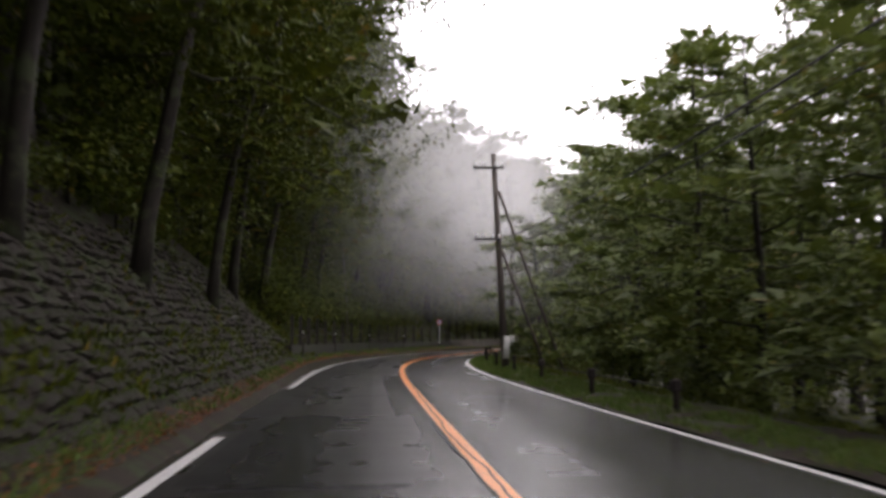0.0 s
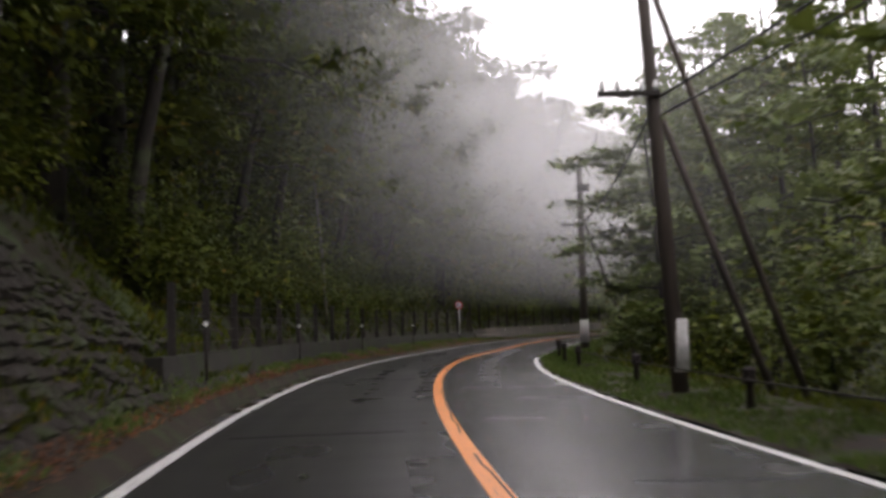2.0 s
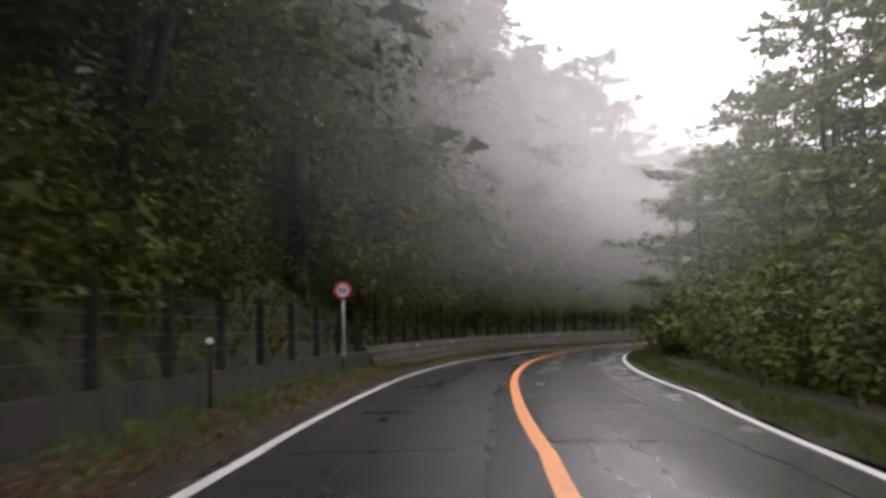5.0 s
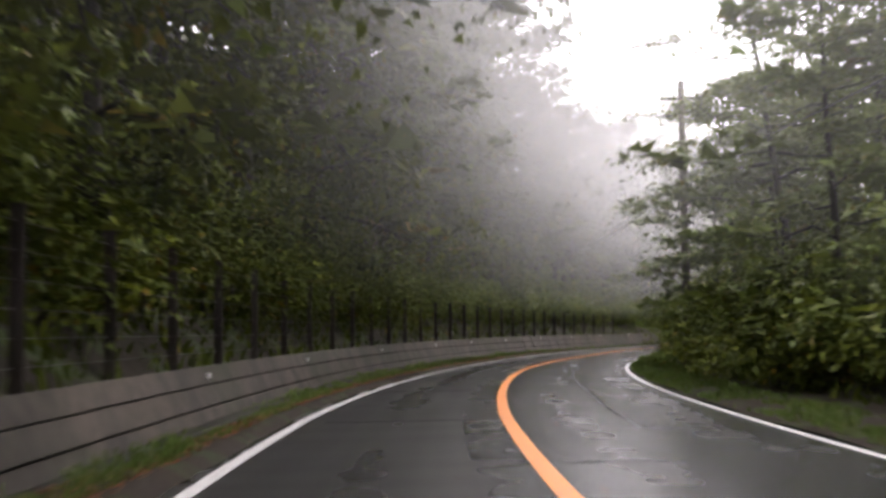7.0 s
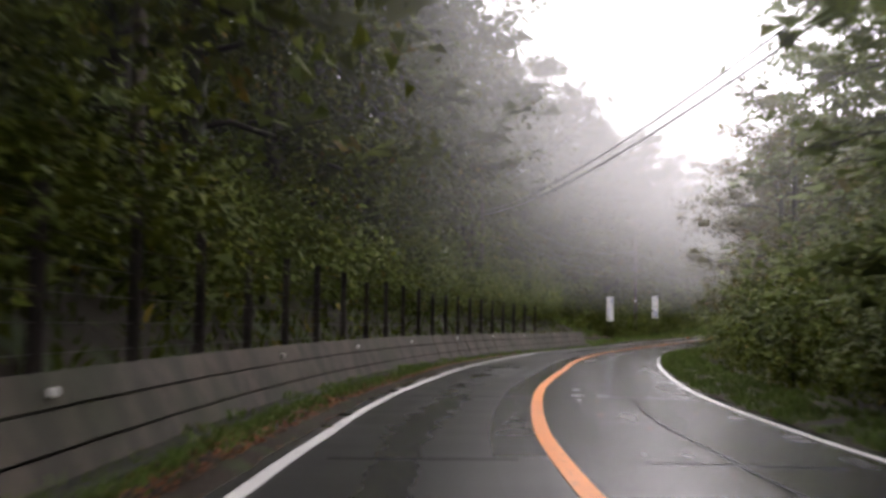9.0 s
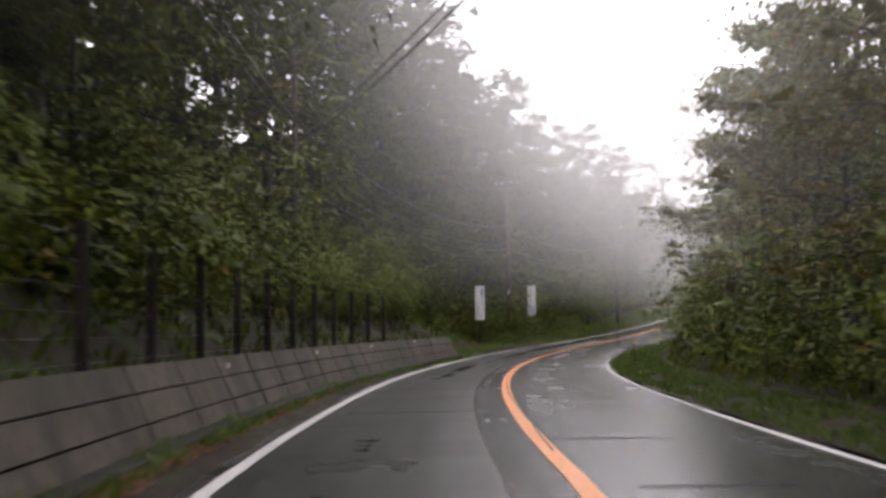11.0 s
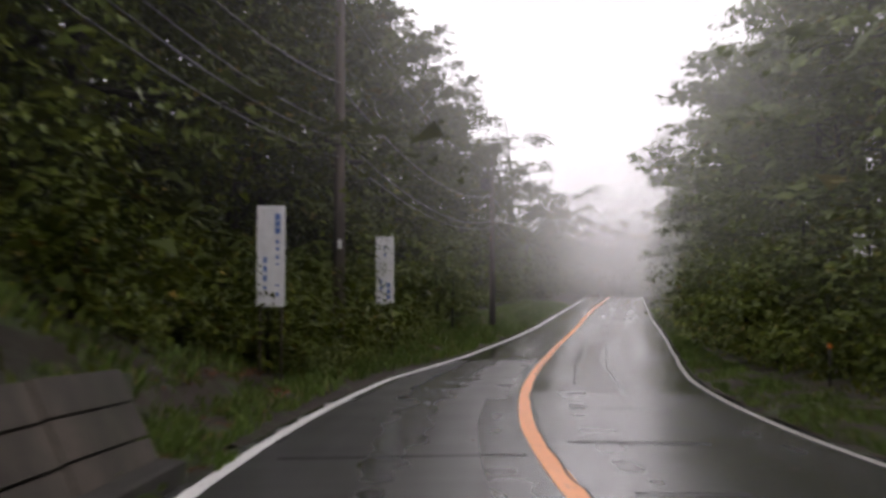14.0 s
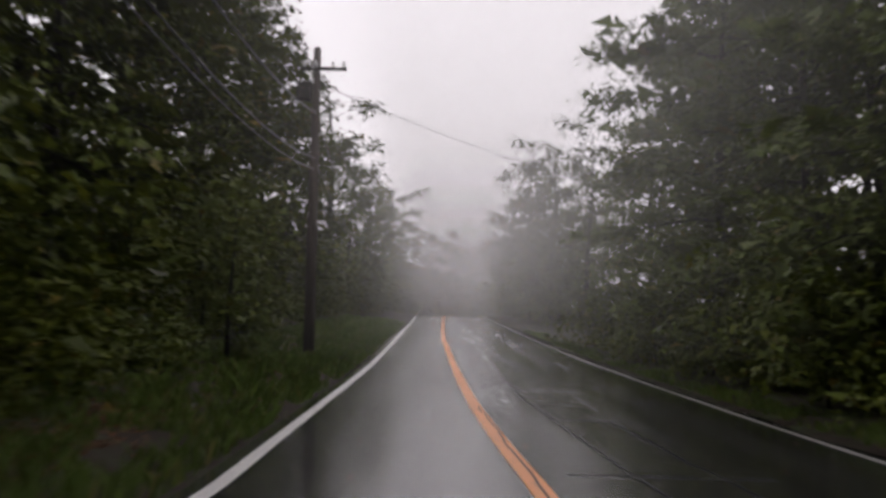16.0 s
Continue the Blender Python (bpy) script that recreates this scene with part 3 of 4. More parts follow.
def grow(seed, height, trunk_r, low, spread, limbs, flat, per, size, leaf_mat, droop=0.35, lean=0.0, sub=3, outline=0.55, sprays=3, fine=True, core=4):
    """Trunk-and-limbs mesh and crown mesh of one tree standing at the origin."""
    r = np.random.RandomState(seed)
    k = np.linspace(0, 1, 9)
    bend = np.cumsum(r.normal(0, 0.05, (9, 2)), 0) * height * 0.12
    line = np.stack([bend[:, 0] + lean * height * k ** 1.5, bend[:, 1], k * height - 0.3 * (1 - k)], 1)
    wood = [tube(line, trunk_r * (1.25 - 0.2 * np.minimum(k * 8, 1)) * (1 - 0.9 * k) + 0.012, 8)]
    cen, nor, spr = [], [], []
    for i in range(limbs):
        u = (i + 0.5) / limbs
        h = low + (height * 0.97 - low) * u
        root = np.array([np.interp(h / height, k, line[:, q]) for q in range(3)])
        az = i * 2.4 + r.uniform(-0.5, 0.5)
        reach = spread * (1 - abs(u - 0.42) ** 1.6 * outline * 2.0) * r.uniform(0.65, 1.15)
        reach = max(reach, spread * 0.22)
        up = (0.15 + 0.55 * u) * (0.45 if flat > 0.6 else 1.0) * r.uniform(0.6, 1.3)
        w = np.linspace(0, 1, 6)
        d2 = np.array([math.cos(az), math.sin(az)])
        limb = np.stack([root[0] + d2[0] * reach * w, root[1] + d2[1] * reach * w, root[2] + reach * (up * w - droop * 0.5 * w ** 2)], 1)
        limb[1:-1] += r.normal(0, 0.06 * reach ** 0.5, (4, 3))
        r0 = max(0.02, trunk_r * 0.27 * (1 - 0.6 * u))
        wood.append(tube(limb if fine else limb[::2], (r0 * (1 - 0.85 * w) + 0.006)[::1 if fine else 2], 4))
        tips = []
        for j in range(sub):
            f = 0.22 + 0.73 * (j + r.uniform(0.1, 0.9)) / sub
            p0 = np.array([np.interp(f, w, limb[:, q]) for q in range(3)])
            turn_ = az + (1 if (i + j) % 2 else -1) * r.uniform(0.5, 1.1)
            ln = reach * r.uniform(0.28, 0.5)
            p1 = p0 + np.array([math.cos(turn_) * ln, math.sin(turn_) * ln, ln * r.uniform(-0.12, 0.4) * (0.4 if flat > 0.6 else 1)])
            if fine:
                wood.append(tube([p0, (p0 + p1) / 2 + r.normal(0, 0.04, 3), p1], [r0 * 0.35 + 0.006, r0 * 0.22 + 0.005, 0.004], 3))
            tips.append((p0, p1))
        tips.append((limb[3], limb[5]))
        for p0, p1 in tips:
            for q in range(sprays):
                f = (q + 0.6) / sprays + r.uniform(-0.1, 0.15)
                cen.append(p0 + (p1 - p0) * f + r.normal(0, 0.16, 3) * (1, 1, 0.6))
                nor.append(unit(np.array([0, 0, 1.0]) + r.normal(0, 0.14 if flat > 0.6 else 0.5, 3)))
                spr.append(r.uniform(0.45, 0.95) * (0.72 + 0.08 * spread))
    v, f = joined(wood)
    crown = leaves_at(r, np.array(cen), np.array(nor), np.array(spr), per, size, droop, flat, core)
    return mesh_of("trunk", v, f, M_BARK, None, True), quads("crown", crown, leaf_mat)


def conifer(seed, height, spread):
    r = np.random.RandomState(seed)
    k = np.linspace(0, 1, 6)
    wood = [tube(np.stack([0 * k, 0 * k, k * height - 0.2], 1), 0.22 * (1 - 0.93 * k), 8)]
    cen, nor, spr = [], [], []
    for i in range(46):
        u = 0.12 + 0.87 * (i + 0.5) / 46
        az, reach = i * 2.4 + r.uniform(-0.3, 0.3), spread * (1.03 - u) * r.uniform(0.7, 1.15) + 0.25
        p0 = np.array([0, 0, u * height])
        p1 = p0 + np.array([math.cos(az) * reach, math.sin(az) * reach, -0.22 * reach])
        wood.append(tube([p0, (p0 + p1) / 2 + (0, 0, 0.06 * reach), p1], [0.04, 0.025, 0.006], 4))
        for q in range(5):
            cen.append(p0 + (p1 - p0) * (0.25 + 0.17 * q))
            nor.append(unit(np.array([0, 0, 1.0]) + r.normal(0, 0.2, 3)))
            spr.append(0.25 + 0.16 * reach * (1 - 0.1 * q))
    v, f = joined(wood)
    return mesh_of("trunk", v, f, M_BARK, None, True), quads("crown", leaves_at(r, np.array(cen), np.array(nor), np.array(spr), 34, 0.16, 0.7, 0.75, 3), M_NEEDLE)


def shrub(seed, height, spread, stems, per, size, leaf_mat):
    """A bush: bent stems from one foot and the leaves round them."""
    r = np.random.RandomState(seed)
    wood, cen, nor, spr = [], [], [], []
    for i in range(stems):
        az, out = i * 2.4 + r.uniform(-0.4, 0.4), spread * math.sqrt((i + 0.5) / stems) * r.uniform(0.75, 1.1)
        h = height * (1 - 0.55 * (out / spread) ** 2) * r.uniform(0.75, 1.1)
        tip = np.array([math.cos(az) * out, math.sin(az) * out, h])
        mid_ = tip * (0.45, 0.45, 0.6)
        if i == 0:
            wood.append(tube([np.array([0, 0, -0.15]), mid_, tip], [0.03, 0.02, 0.006], 5))
        for q in range(5):
            f = 0.25 + 0.19 * q
            p = mid_ * (2 * f) if f < 0.5 else mid_ + (tip - mid_) * (2 * f - 1)
            cen.append(p + r.normal(0, 0.1, 3))
            nor.append(unit(np.array([0.4 * math.cos(az), 0.4 * math.sin(az), 0.9]) + r.normal(0, 0.35, 3)))
            spr.append(r.uniform(0.25, 0.5) * (0.6 + 0.3 * spread))
    c = np.array(cen)
    c[:, 2] = np.maximum(c[:, 2], 0.06)
    v, f = joined(wood)
    return mesh_of("stems", v, f, M_BARK, None, True), quads("foliage", leaves_at(r, c, np.array(nor), np.array(spr), per, size, 0.45, 0.3, 2), leaf_mat)


def proto(name, label, category, meshes, group, names=("trunk", "crown")):
    ob = thing(name, label, category, group=group)
    for nm, me in zip(names, meshes):
        part(nm, me, ob)
    return ob


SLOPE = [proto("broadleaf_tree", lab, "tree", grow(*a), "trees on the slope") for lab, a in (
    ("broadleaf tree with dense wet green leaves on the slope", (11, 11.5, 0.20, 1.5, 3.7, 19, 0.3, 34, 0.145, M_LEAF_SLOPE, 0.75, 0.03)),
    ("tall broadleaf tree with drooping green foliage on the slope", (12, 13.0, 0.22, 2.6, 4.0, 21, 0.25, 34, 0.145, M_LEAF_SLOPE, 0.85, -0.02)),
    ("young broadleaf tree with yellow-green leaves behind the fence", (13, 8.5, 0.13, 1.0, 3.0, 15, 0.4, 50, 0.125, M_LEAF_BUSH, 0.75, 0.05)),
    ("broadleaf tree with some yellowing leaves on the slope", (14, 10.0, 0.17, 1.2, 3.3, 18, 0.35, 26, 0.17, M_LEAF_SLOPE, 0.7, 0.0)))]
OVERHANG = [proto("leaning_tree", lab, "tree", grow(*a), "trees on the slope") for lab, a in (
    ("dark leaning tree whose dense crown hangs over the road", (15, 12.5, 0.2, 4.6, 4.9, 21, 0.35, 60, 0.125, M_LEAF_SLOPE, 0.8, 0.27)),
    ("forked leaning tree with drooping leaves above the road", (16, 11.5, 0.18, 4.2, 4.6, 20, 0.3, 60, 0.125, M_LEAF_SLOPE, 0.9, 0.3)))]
PLATE = [proto("maple_tree", lab, "tree", grow(*a), "trees beyond the verge") for lab, a in (
    ("slender tree with layered sprays of green leaves beside verge", (21, 9.5, 0.13, 1.1, 3.4, 22, 0.74, 33, 0.135, M_LEAF_PLATE, 0.35, 0.04)),
    ("tall slim tree with flat layered branches beside verge", (22, 11.5, 0.15, 1.8, 3.5, 24, 0.74, 31, 0.135, M_LEAF_PLATE, 0.35, -0.03)),
    ("low tree with spreading layered branches and dark trunk", (23, 7.0, 0.11, 0.9, 3.3, 15, 0.8, 32, 0.135, M_LEAF_PLATE, 0.3, 0.06)))]
PLATE_BACK = [proto("maple_tree", lab, "tree", grow(*a), "trees beyond the verge") for lab, a in (
    ("slender tree with layered sprays standing deeper in the wood", (24, 10.0, 0.13, 1.6, 3.5, 19, 0.7, 20, 0.19, M_LEAF_PLATE, 0.35, 0.0, 2)),
    ("tall slim tree with layered crown deeper in the wood", (25, 12.0, 0.15, 2.2, 3.6, 20, 0.7, 20, 0.19, M_LEAF_PLATE, 0.35, 0.0, 2)))]
OPEN = proto("open_tree", "open-crowned tree with long flat sprays reaching over the verge", "tree", grow(27, 10.5, 0.15, 4.4, 5.2, 13, 0.86, 34, 0.125, M_LEAF_PLATE, 0.15, 0.1, 3, 0.3, 3, True, 0), "trees beyond the verge")
RUST = proto("cherry_tree", "spreading tree with thinning leaves turning rusty brown", "tree", grow(31, 9.5, 0.2, 2.2, 4.3, 17, 0.6, 44, 0.125, M_LEAF_RUST, 0.25, 0.02, 3, 0.55, 3, True, 1), "trees beyond the verge")
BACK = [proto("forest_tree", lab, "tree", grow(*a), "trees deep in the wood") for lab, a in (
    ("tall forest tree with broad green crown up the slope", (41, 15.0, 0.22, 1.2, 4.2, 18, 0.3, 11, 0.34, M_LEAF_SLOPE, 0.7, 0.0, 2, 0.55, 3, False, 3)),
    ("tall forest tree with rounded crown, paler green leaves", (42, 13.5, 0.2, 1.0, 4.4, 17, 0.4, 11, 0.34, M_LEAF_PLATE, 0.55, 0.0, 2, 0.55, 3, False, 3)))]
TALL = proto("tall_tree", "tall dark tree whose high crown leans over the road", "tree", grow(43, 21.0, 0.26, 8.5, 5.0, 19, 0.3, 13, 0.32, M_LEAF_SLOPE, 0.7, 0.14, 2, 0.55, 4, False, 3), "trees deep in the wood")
CEDAR = proto("conifer_tree", "dark green conifer with drooping boughs on the slope", "tree", conifer(51, 14.0, 2.9), "trees on the slope")
BUSH = [proto("bush", lab, "bush", shrub(*a), "undergrowth", ("stem", "foliage")) for lab, a in (
    ("low leafy bush with fresh green wet leaves", (61, 1.1, 1.1, 12, 16, 0.11, M_LEAF_BUSH)),
    ("dense waist-high bush with dark green leaves", (62, 1.7, 1.3, 13, 16, 0.115, M_LEAF_SLOPE)),
    ("tangled shrub with yellow-green leaves and vines", (63, 2.4, 1.5, 15, 16, 0.12, M_LEAF_BUSH)))]
CREEPER = proto("creeper", "hanging curtain of wet green creepers over the fence", "creeper", shrub(64, 2.9, 1.4, 20, 28, 0.13, M_LEAF_BUSH), "undergrowth", ("stem", "foliage"))
used = set()


def plant(kind, s, d, size, turn, lean=0.0, sink=0.0):
    x, y, z = spot(s, d, ground(s, d) - sink)
    m = pose(x, y, z, lean, 0, turn) @ Matrix.Diagonal((size, size, size, 1))
    if kind.name in used:
        return copy_thing(kind, m)
    used.add(kind.name)
    kind.matrix_basis = m
    return kind


def row(kinds, s0, s1, gap, d, jitter, size, seed, skip=(), lean=0.0):
    r = np.random.RandomState(seed)
    s = s0
    while s < s1:
        kind, dd = kinds[r.randint(len(kinds))], d + r.uniform(-jitter, jitter)
        ss, sz, tn = s + r.uniform(-0.3, 0.3) * gap, r.uniform(*size), r.uniform(0, 360)
        if not any(a <= ss <= b for a, b in skip):
            plant(kind, ss, dd, sz, tn, r.uniform(-3, 3) + lean)
        s += gap


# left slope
# trees before s = 0, here and below: unseen, added to block sky light
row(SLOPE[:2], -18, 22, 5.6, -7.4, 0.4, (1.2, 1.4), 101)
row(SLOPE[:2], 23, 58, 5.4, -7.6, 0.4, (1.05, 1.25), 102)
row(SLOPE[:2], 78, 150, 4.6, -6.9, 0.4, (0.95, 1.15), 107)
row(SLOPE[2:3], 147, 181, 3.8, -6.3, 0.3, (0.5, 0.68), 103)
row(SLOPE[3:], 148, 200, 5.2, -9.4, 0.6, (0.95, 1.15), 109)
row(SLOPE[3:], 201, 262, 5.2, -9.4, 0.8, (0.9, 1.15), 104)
# these four rows use only the darker-leaved kind, to deepen the slope's shade
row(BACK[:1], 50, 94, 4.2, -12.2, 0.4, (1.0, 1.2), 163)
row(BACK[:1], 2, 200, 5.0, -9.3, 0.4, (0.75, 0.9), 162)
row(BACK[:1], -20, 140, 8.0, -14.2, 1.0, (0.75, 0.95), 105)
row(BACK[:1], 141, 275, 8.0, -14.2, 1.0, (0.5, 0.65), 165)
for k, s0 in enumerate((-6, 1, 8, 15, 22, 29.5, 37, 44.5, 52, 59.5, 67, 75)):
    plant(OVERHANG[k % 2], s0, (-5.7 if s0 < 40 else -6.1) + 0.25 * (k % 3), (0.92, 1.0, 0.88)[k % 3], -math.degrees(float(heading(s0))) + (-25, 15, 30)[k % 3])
# added high crowns block sky light from the slope; out of view up close
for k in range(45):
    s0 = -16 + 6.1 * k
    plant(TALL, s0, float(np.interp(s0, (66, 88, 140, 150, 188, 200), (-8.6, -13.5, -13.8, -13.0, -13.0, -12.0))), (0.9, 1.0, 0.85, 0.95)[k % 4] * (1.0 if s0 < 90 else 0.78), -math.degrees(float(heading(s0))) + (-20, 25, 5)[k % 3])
for k in range(9):
    s0 = 198 + 5.2 * k
    plant(TALL, s0, 12.2 + 0.4 * (k % 2), (0.8, 0.85, 0.75)[k % 3], 180 - math.degrees(float(heading(s0))) + (-20, 25, 5)[k % 3])
plant(SLOPE[1], 186.5, -10.2, 0.95, 30)
plant(SLOPE[0], 180, -9.6, 1.0, 130)
plant(SLOPE[1], 193.5, -10.4, 0.9, 250)
plant(PLATE[0], 116.5, 7.2, 0.9, 100)
plant(PLATE[0], 123.5, 6.6, 1.1, 100)
plant(PLATE[2], 119.5, 5.9, 0.8, 100)
for s, d in ((206, -9.0), (160, -12)):
    plant(CEDAR, s, d, 0.95 + 0.002 * (s % 70), s * 7 % 360)
for s, d, z, t in ((184, -7.8, 1.0, 70), (198, -8.2, 1.05, 170)):
    plant(SLOPE[0], s, d, z, t)
for s, d, z, t in ((206, 6.9, 0.88, 15), (213, 6.8, 1.02, 200), (221, 6.8, 1.2, 100), (229, 8.4, 1.05, 80)):
    plant(PLATE[1], s, d, z, t)
# beyond the right verge
# this row is wholly unseen behind the start, added to keep sky light out
row(PLATE, -16, -2, 5.2, 7.6, 0.5, (1.0, 1.2), 110)
row(PLATE_BACK, 2, 60, 5.6, 10.2, 0.8, (0.85, 1.05), 111)
row(PLATE_BACK, 62, 136, 5.6, 10.0, 0.7, (1.0, 1.25), 112)
plant(PLATE[0], 105.5, 6.2, 0.95, 75)
plant(OPEN, 113.5, 7.3, 1.0, 180 - math.degrees(float(heading(113.5))))
for s, d, z, t in ((36.5, 8.6, 1.05, 130), (57, 7.8, 0.95, 310), (63, 8.0, 1.05, 90), (71, 8.4, 1.1, 160)):
    plant(PLATE[1], s, d, z, t)
for s, d, z, t in ((10, 7.4, 1.0, 80), (16, 7.2, 0.95, 0), (21.5, 6.7, 0.9, 120), (27, 7.3, 1.0, 240), (33, 6.7, 0.95, 60), (54, 5.9, 0.85, 170), (60.5, 6.4, 0.8, 290)):
    plant(PLATE[0], s, d, z, t)
row(PLATE[2:], 66, 136, 4.4, 7.0, 0.3, (0.5, 0.65), 132)
row(PLATE_BACK, 138, 192, 5.4, 10.2, 0.7, (1.1, 1.4), 113, ((146, 160),))
row(PLATE_BACK, 192, 236, 4.6, 8.8, 0.5, (1.0, 1.25), 134)
row(PLATE[2:], 170, 234, 4.4, 7.3, 0.3, (0.6, 0.8), 133)
plant(RUST, 147.5, 7.6, 0.9, 140)
plant(RUST, 163.0, 7.2, 0.9, 20)
plant(RUST, 152.0, 7.6, 1.05, 40)
plant(RUST, 158.5, 8.4, 0.95, 200)
plant(RUST, 168.0, 9.0, 1.0, 310)
row(BACK, -20, 234, 7.6, 13.6, 1.2, (0.75, 0.95), 114)
# deeper row added to shut out sky light from the right
row(BACK, -24, 234, 6.4, 18.5, 1.2, (0.85, 1.05), 115)
# the far end, past the turning
row(BACK, 262, 392, 6.0, 7.8, 0.8, (0.7, 0.9), 117)
row(BACK, 258, 340, 8.0, 15.0, 2.0, (0.75, 0.95), 118)
row(BACK, 264, 392, 6.0, -7.6, 0.8, (0.7, 0.95), 119)
row(BUSH[1:], 262, 336, 5.0, -6.4, 0.5, (1.2, 1.7), 151)
row(BUSH[1:], 264, 336, 5.0, 6.8, 0.5, (1.2, 1.7), 152)
row(BUSH, 192, 234, 2.4, 5.3, 0.3, (0.8, 1.1), 153)
row(BUSH[:2], 104, 132, 2.2, 5.2, 0.3, (0.7, 1.0), 154)
plant(SLOPE[2], 213.5, -5.1, 0.75, 30)
plant(SLOPE[2], 217.0, -6.4, 0.85, 200)
plant(SLOPE[3], 208.0, -7.0, 0.8, 110)
# undergrowth
row(BUSH, -8, 44, 3.0, -7.2, 0.5, (0.7, 1.1), 121)
# dark-leaved row added so the gap behind the fence reads as deep shade
row(BUSH[1:2], 44, 124, 1.9, -5.35, 0.2, (0.75, 1.05), 164, ((81, 92),))
row(BUSH[1:] + [CREEPER], 46, 84.5, 3.0, -6.2, 0.3, (0.7, 1.0), 122)
row(BUSH[1:] + [CREEPER], 91, 124, 3.2, -6.4, 0.3, (0.8, 1.15), 127)
row(BUSH[1:] + [CREEPER, CREEPER], 125, 177, 2.0, -5.5, 0.2, (0.75, 1.1), 123)
row(BUSH, 180, 262, 3.4, -7.2, 0.5, (0.9, 1.3), 124)
row(BUSH[:2], 179, 214, 2.2, -5.5, 0.3, (0.7, 1.05), 129)
row(BUSH[:2], 185.6, 200, 1.7, -4.75, 0.2, (0.7, 0.95), 130)
row(BUSH[:1], 185.5, 193, 1.6, -4.1, 0.15, (0.6, 0.8), 131)
row(BUSH, -6, 66, 2.9, 6.8, 0.6, (0.7, 1.05), 125)
row(BUSH, 70, 234, 2.0, 6.2, 0.3, (0.65, 1.0), 126)


def mist_bank(s):
    """A thin sheet of mist across the valley; over the road it hangs clear of the traffic."""
    dd = np.concatenate([np.arange(-29, -8, 3.0), np.arange(-8, 8.1, 0.8), np.arange(9, 28, 3.0)])
    side = np.maximum(ease(4.4, 6.8, np.abs(dd)), ease(200, 212, s))
    foot_ = lie(s + 0 * dd, dd) * ease(4.4, 6.8, np.abs(dd)) + 1.8 * (1 - side)
    edge = (1 - ease(18, 29, -dd)) * (1 - ease(16, 27, dd))
    thick = edge * (1 - 0.95 * ease(1.5, 5.0, -dd) - 0.92 * ease(3.5, 8, dd)) * (1 - 0.42 * ease(196, 212, s))
    rows_, uv_ = [], []
    for z in (0, 0.5, 1.2, 2.6, 6, 12, 18, 24):
        rows_.append(spot(s + 0.6 * np.sin(dd * 0.3 + s), dd, foot_ + z * (24 - 2.6 * side) / 24 + 0.03))
        uv_.append(np.stack([thick, z + side * 2.6 * (1 - z / 24)], -1))
    n = len(dd)
    f = [(k * n + i, k * n + i + 1, (k + 1) * n + i + 1, (k + 1) * n + i) for k in range(7) for i in range(n - 1)]
    thing("mist_bank", "thin pale mist hanging between the trees", "mist", kind="stuff",
          data=mesh_of("mist_bank", np.concatenate(rows_), f, M_MIST, np.concatenate(uv_), True))


for k in range(56):
    mist_bank(44 + 5.6 * k)


# ---------------------------------------------------------------- fence on the kerb wall


def wire_mesh(name, s0, s1, d, z, r, material, step=2.0):
    ss = np.arange(s0, s1 + 0.01, step)
    zz = z(ss) if callable(z) else z
    dd = d(ss) if callable(d) else d
    v, f = tube(spot(ss, dd, zz), [r] * len(ss), 4)
    return mesh_of(name, v, f, material, None, True)


def h_beam(name, w, dep, h, material):
    """An upright H-section post, foot at the origin."""
    t = 0.014
    out = [(-w / 2, -dep / 2), (w / 2, -dep / 2), (w / 2, -dep / 2 + t), (t / 2, -dep / 2 + t), (t / 2, dep / 2 - t), (w / 2, dep / 2 - t),
           (w / 2, dep / 2), (-w / 2, dep / 2), (-w / 2, dep / 2 - t), (-t / 2, dep / 2 - t), (-t / 2, -dep / 2 + t), (-w / 2, -dep / 2 + t)]
    n = len(out)
    verts = [(x, y, 0) for x, y in out] + [(x, y, h) for x, y in out]
    faces = [(i, (i + 1) % n, n + (i + 1) % n, n + i) for i in range(n)] + [tuple(range(n, 2 * n)), tuple(range(n))[::-1]]
    return mesh_of(name, verts, faces, material)


thing("kerb_wall", "low mossy concrete wall below the rockfall fence", "wall", kind="structure",
      data=mesh_of("kerb_wall", *(lambda ss: (
          np.concatenate([spot(ss, -3.86, -0.1), spot(ss, -3.92, np.interp(ss, (38, 48, 68, 90), (0.86, 0.80, 0.72, 0.66))),
                          spot(ss, -4.16, np.interp(ss, (38, 48, 68, 90), (0.86, 0.80, 0.72, 0.66))), spot(ss, -4.18, -0.1)]),
          [(q * len(ss) + i, q * len(ss) + i + 1, (q + 1) * len(ss) + i + 1, (q + 1) * len(ss) + i) for q in range(3) for i in range(len(ss) - 1)]
          + [(0, len(ss), 2 * len(ss), 3 * len(ss)), (len(ss) - 1, 4 * len(ss) - 1, 3 * len(ss) - 1, 2 * len(ss) - 1)]))(np.arange(39.0, 90.0, 1.0)), M_KERB))

POST_A = h_beam("post", 0.11, 0.12, 1.12, M_STEEL)
POST_B = h_beam("post", 0.1, 0.12, 1.75, M_DARKPOST)
fence = thing("rockfall_fence", "dark steel post-and-wire rockfall fence on a low wall", "fence")
for k in range(19):
    s = 40.2 + 2.65 * k
    part("post", POST_A, fence, at=stand(s, -4.04, float(np.interp(s, (38, 48, 68, 90), (0.86, 0.80, 0.72, 0.66))) - 0.03))
for z in (1.0, 1.22, 1.44, 1.66):
    part("wire", wire_mesh("wire", 40.2, 88, -4.04, z, 0.006, M_STEEL), fence)
fence_b = thing("rockfall_fence", "tall steel post-and-wire rockfall fence above concrete wall", "fence")
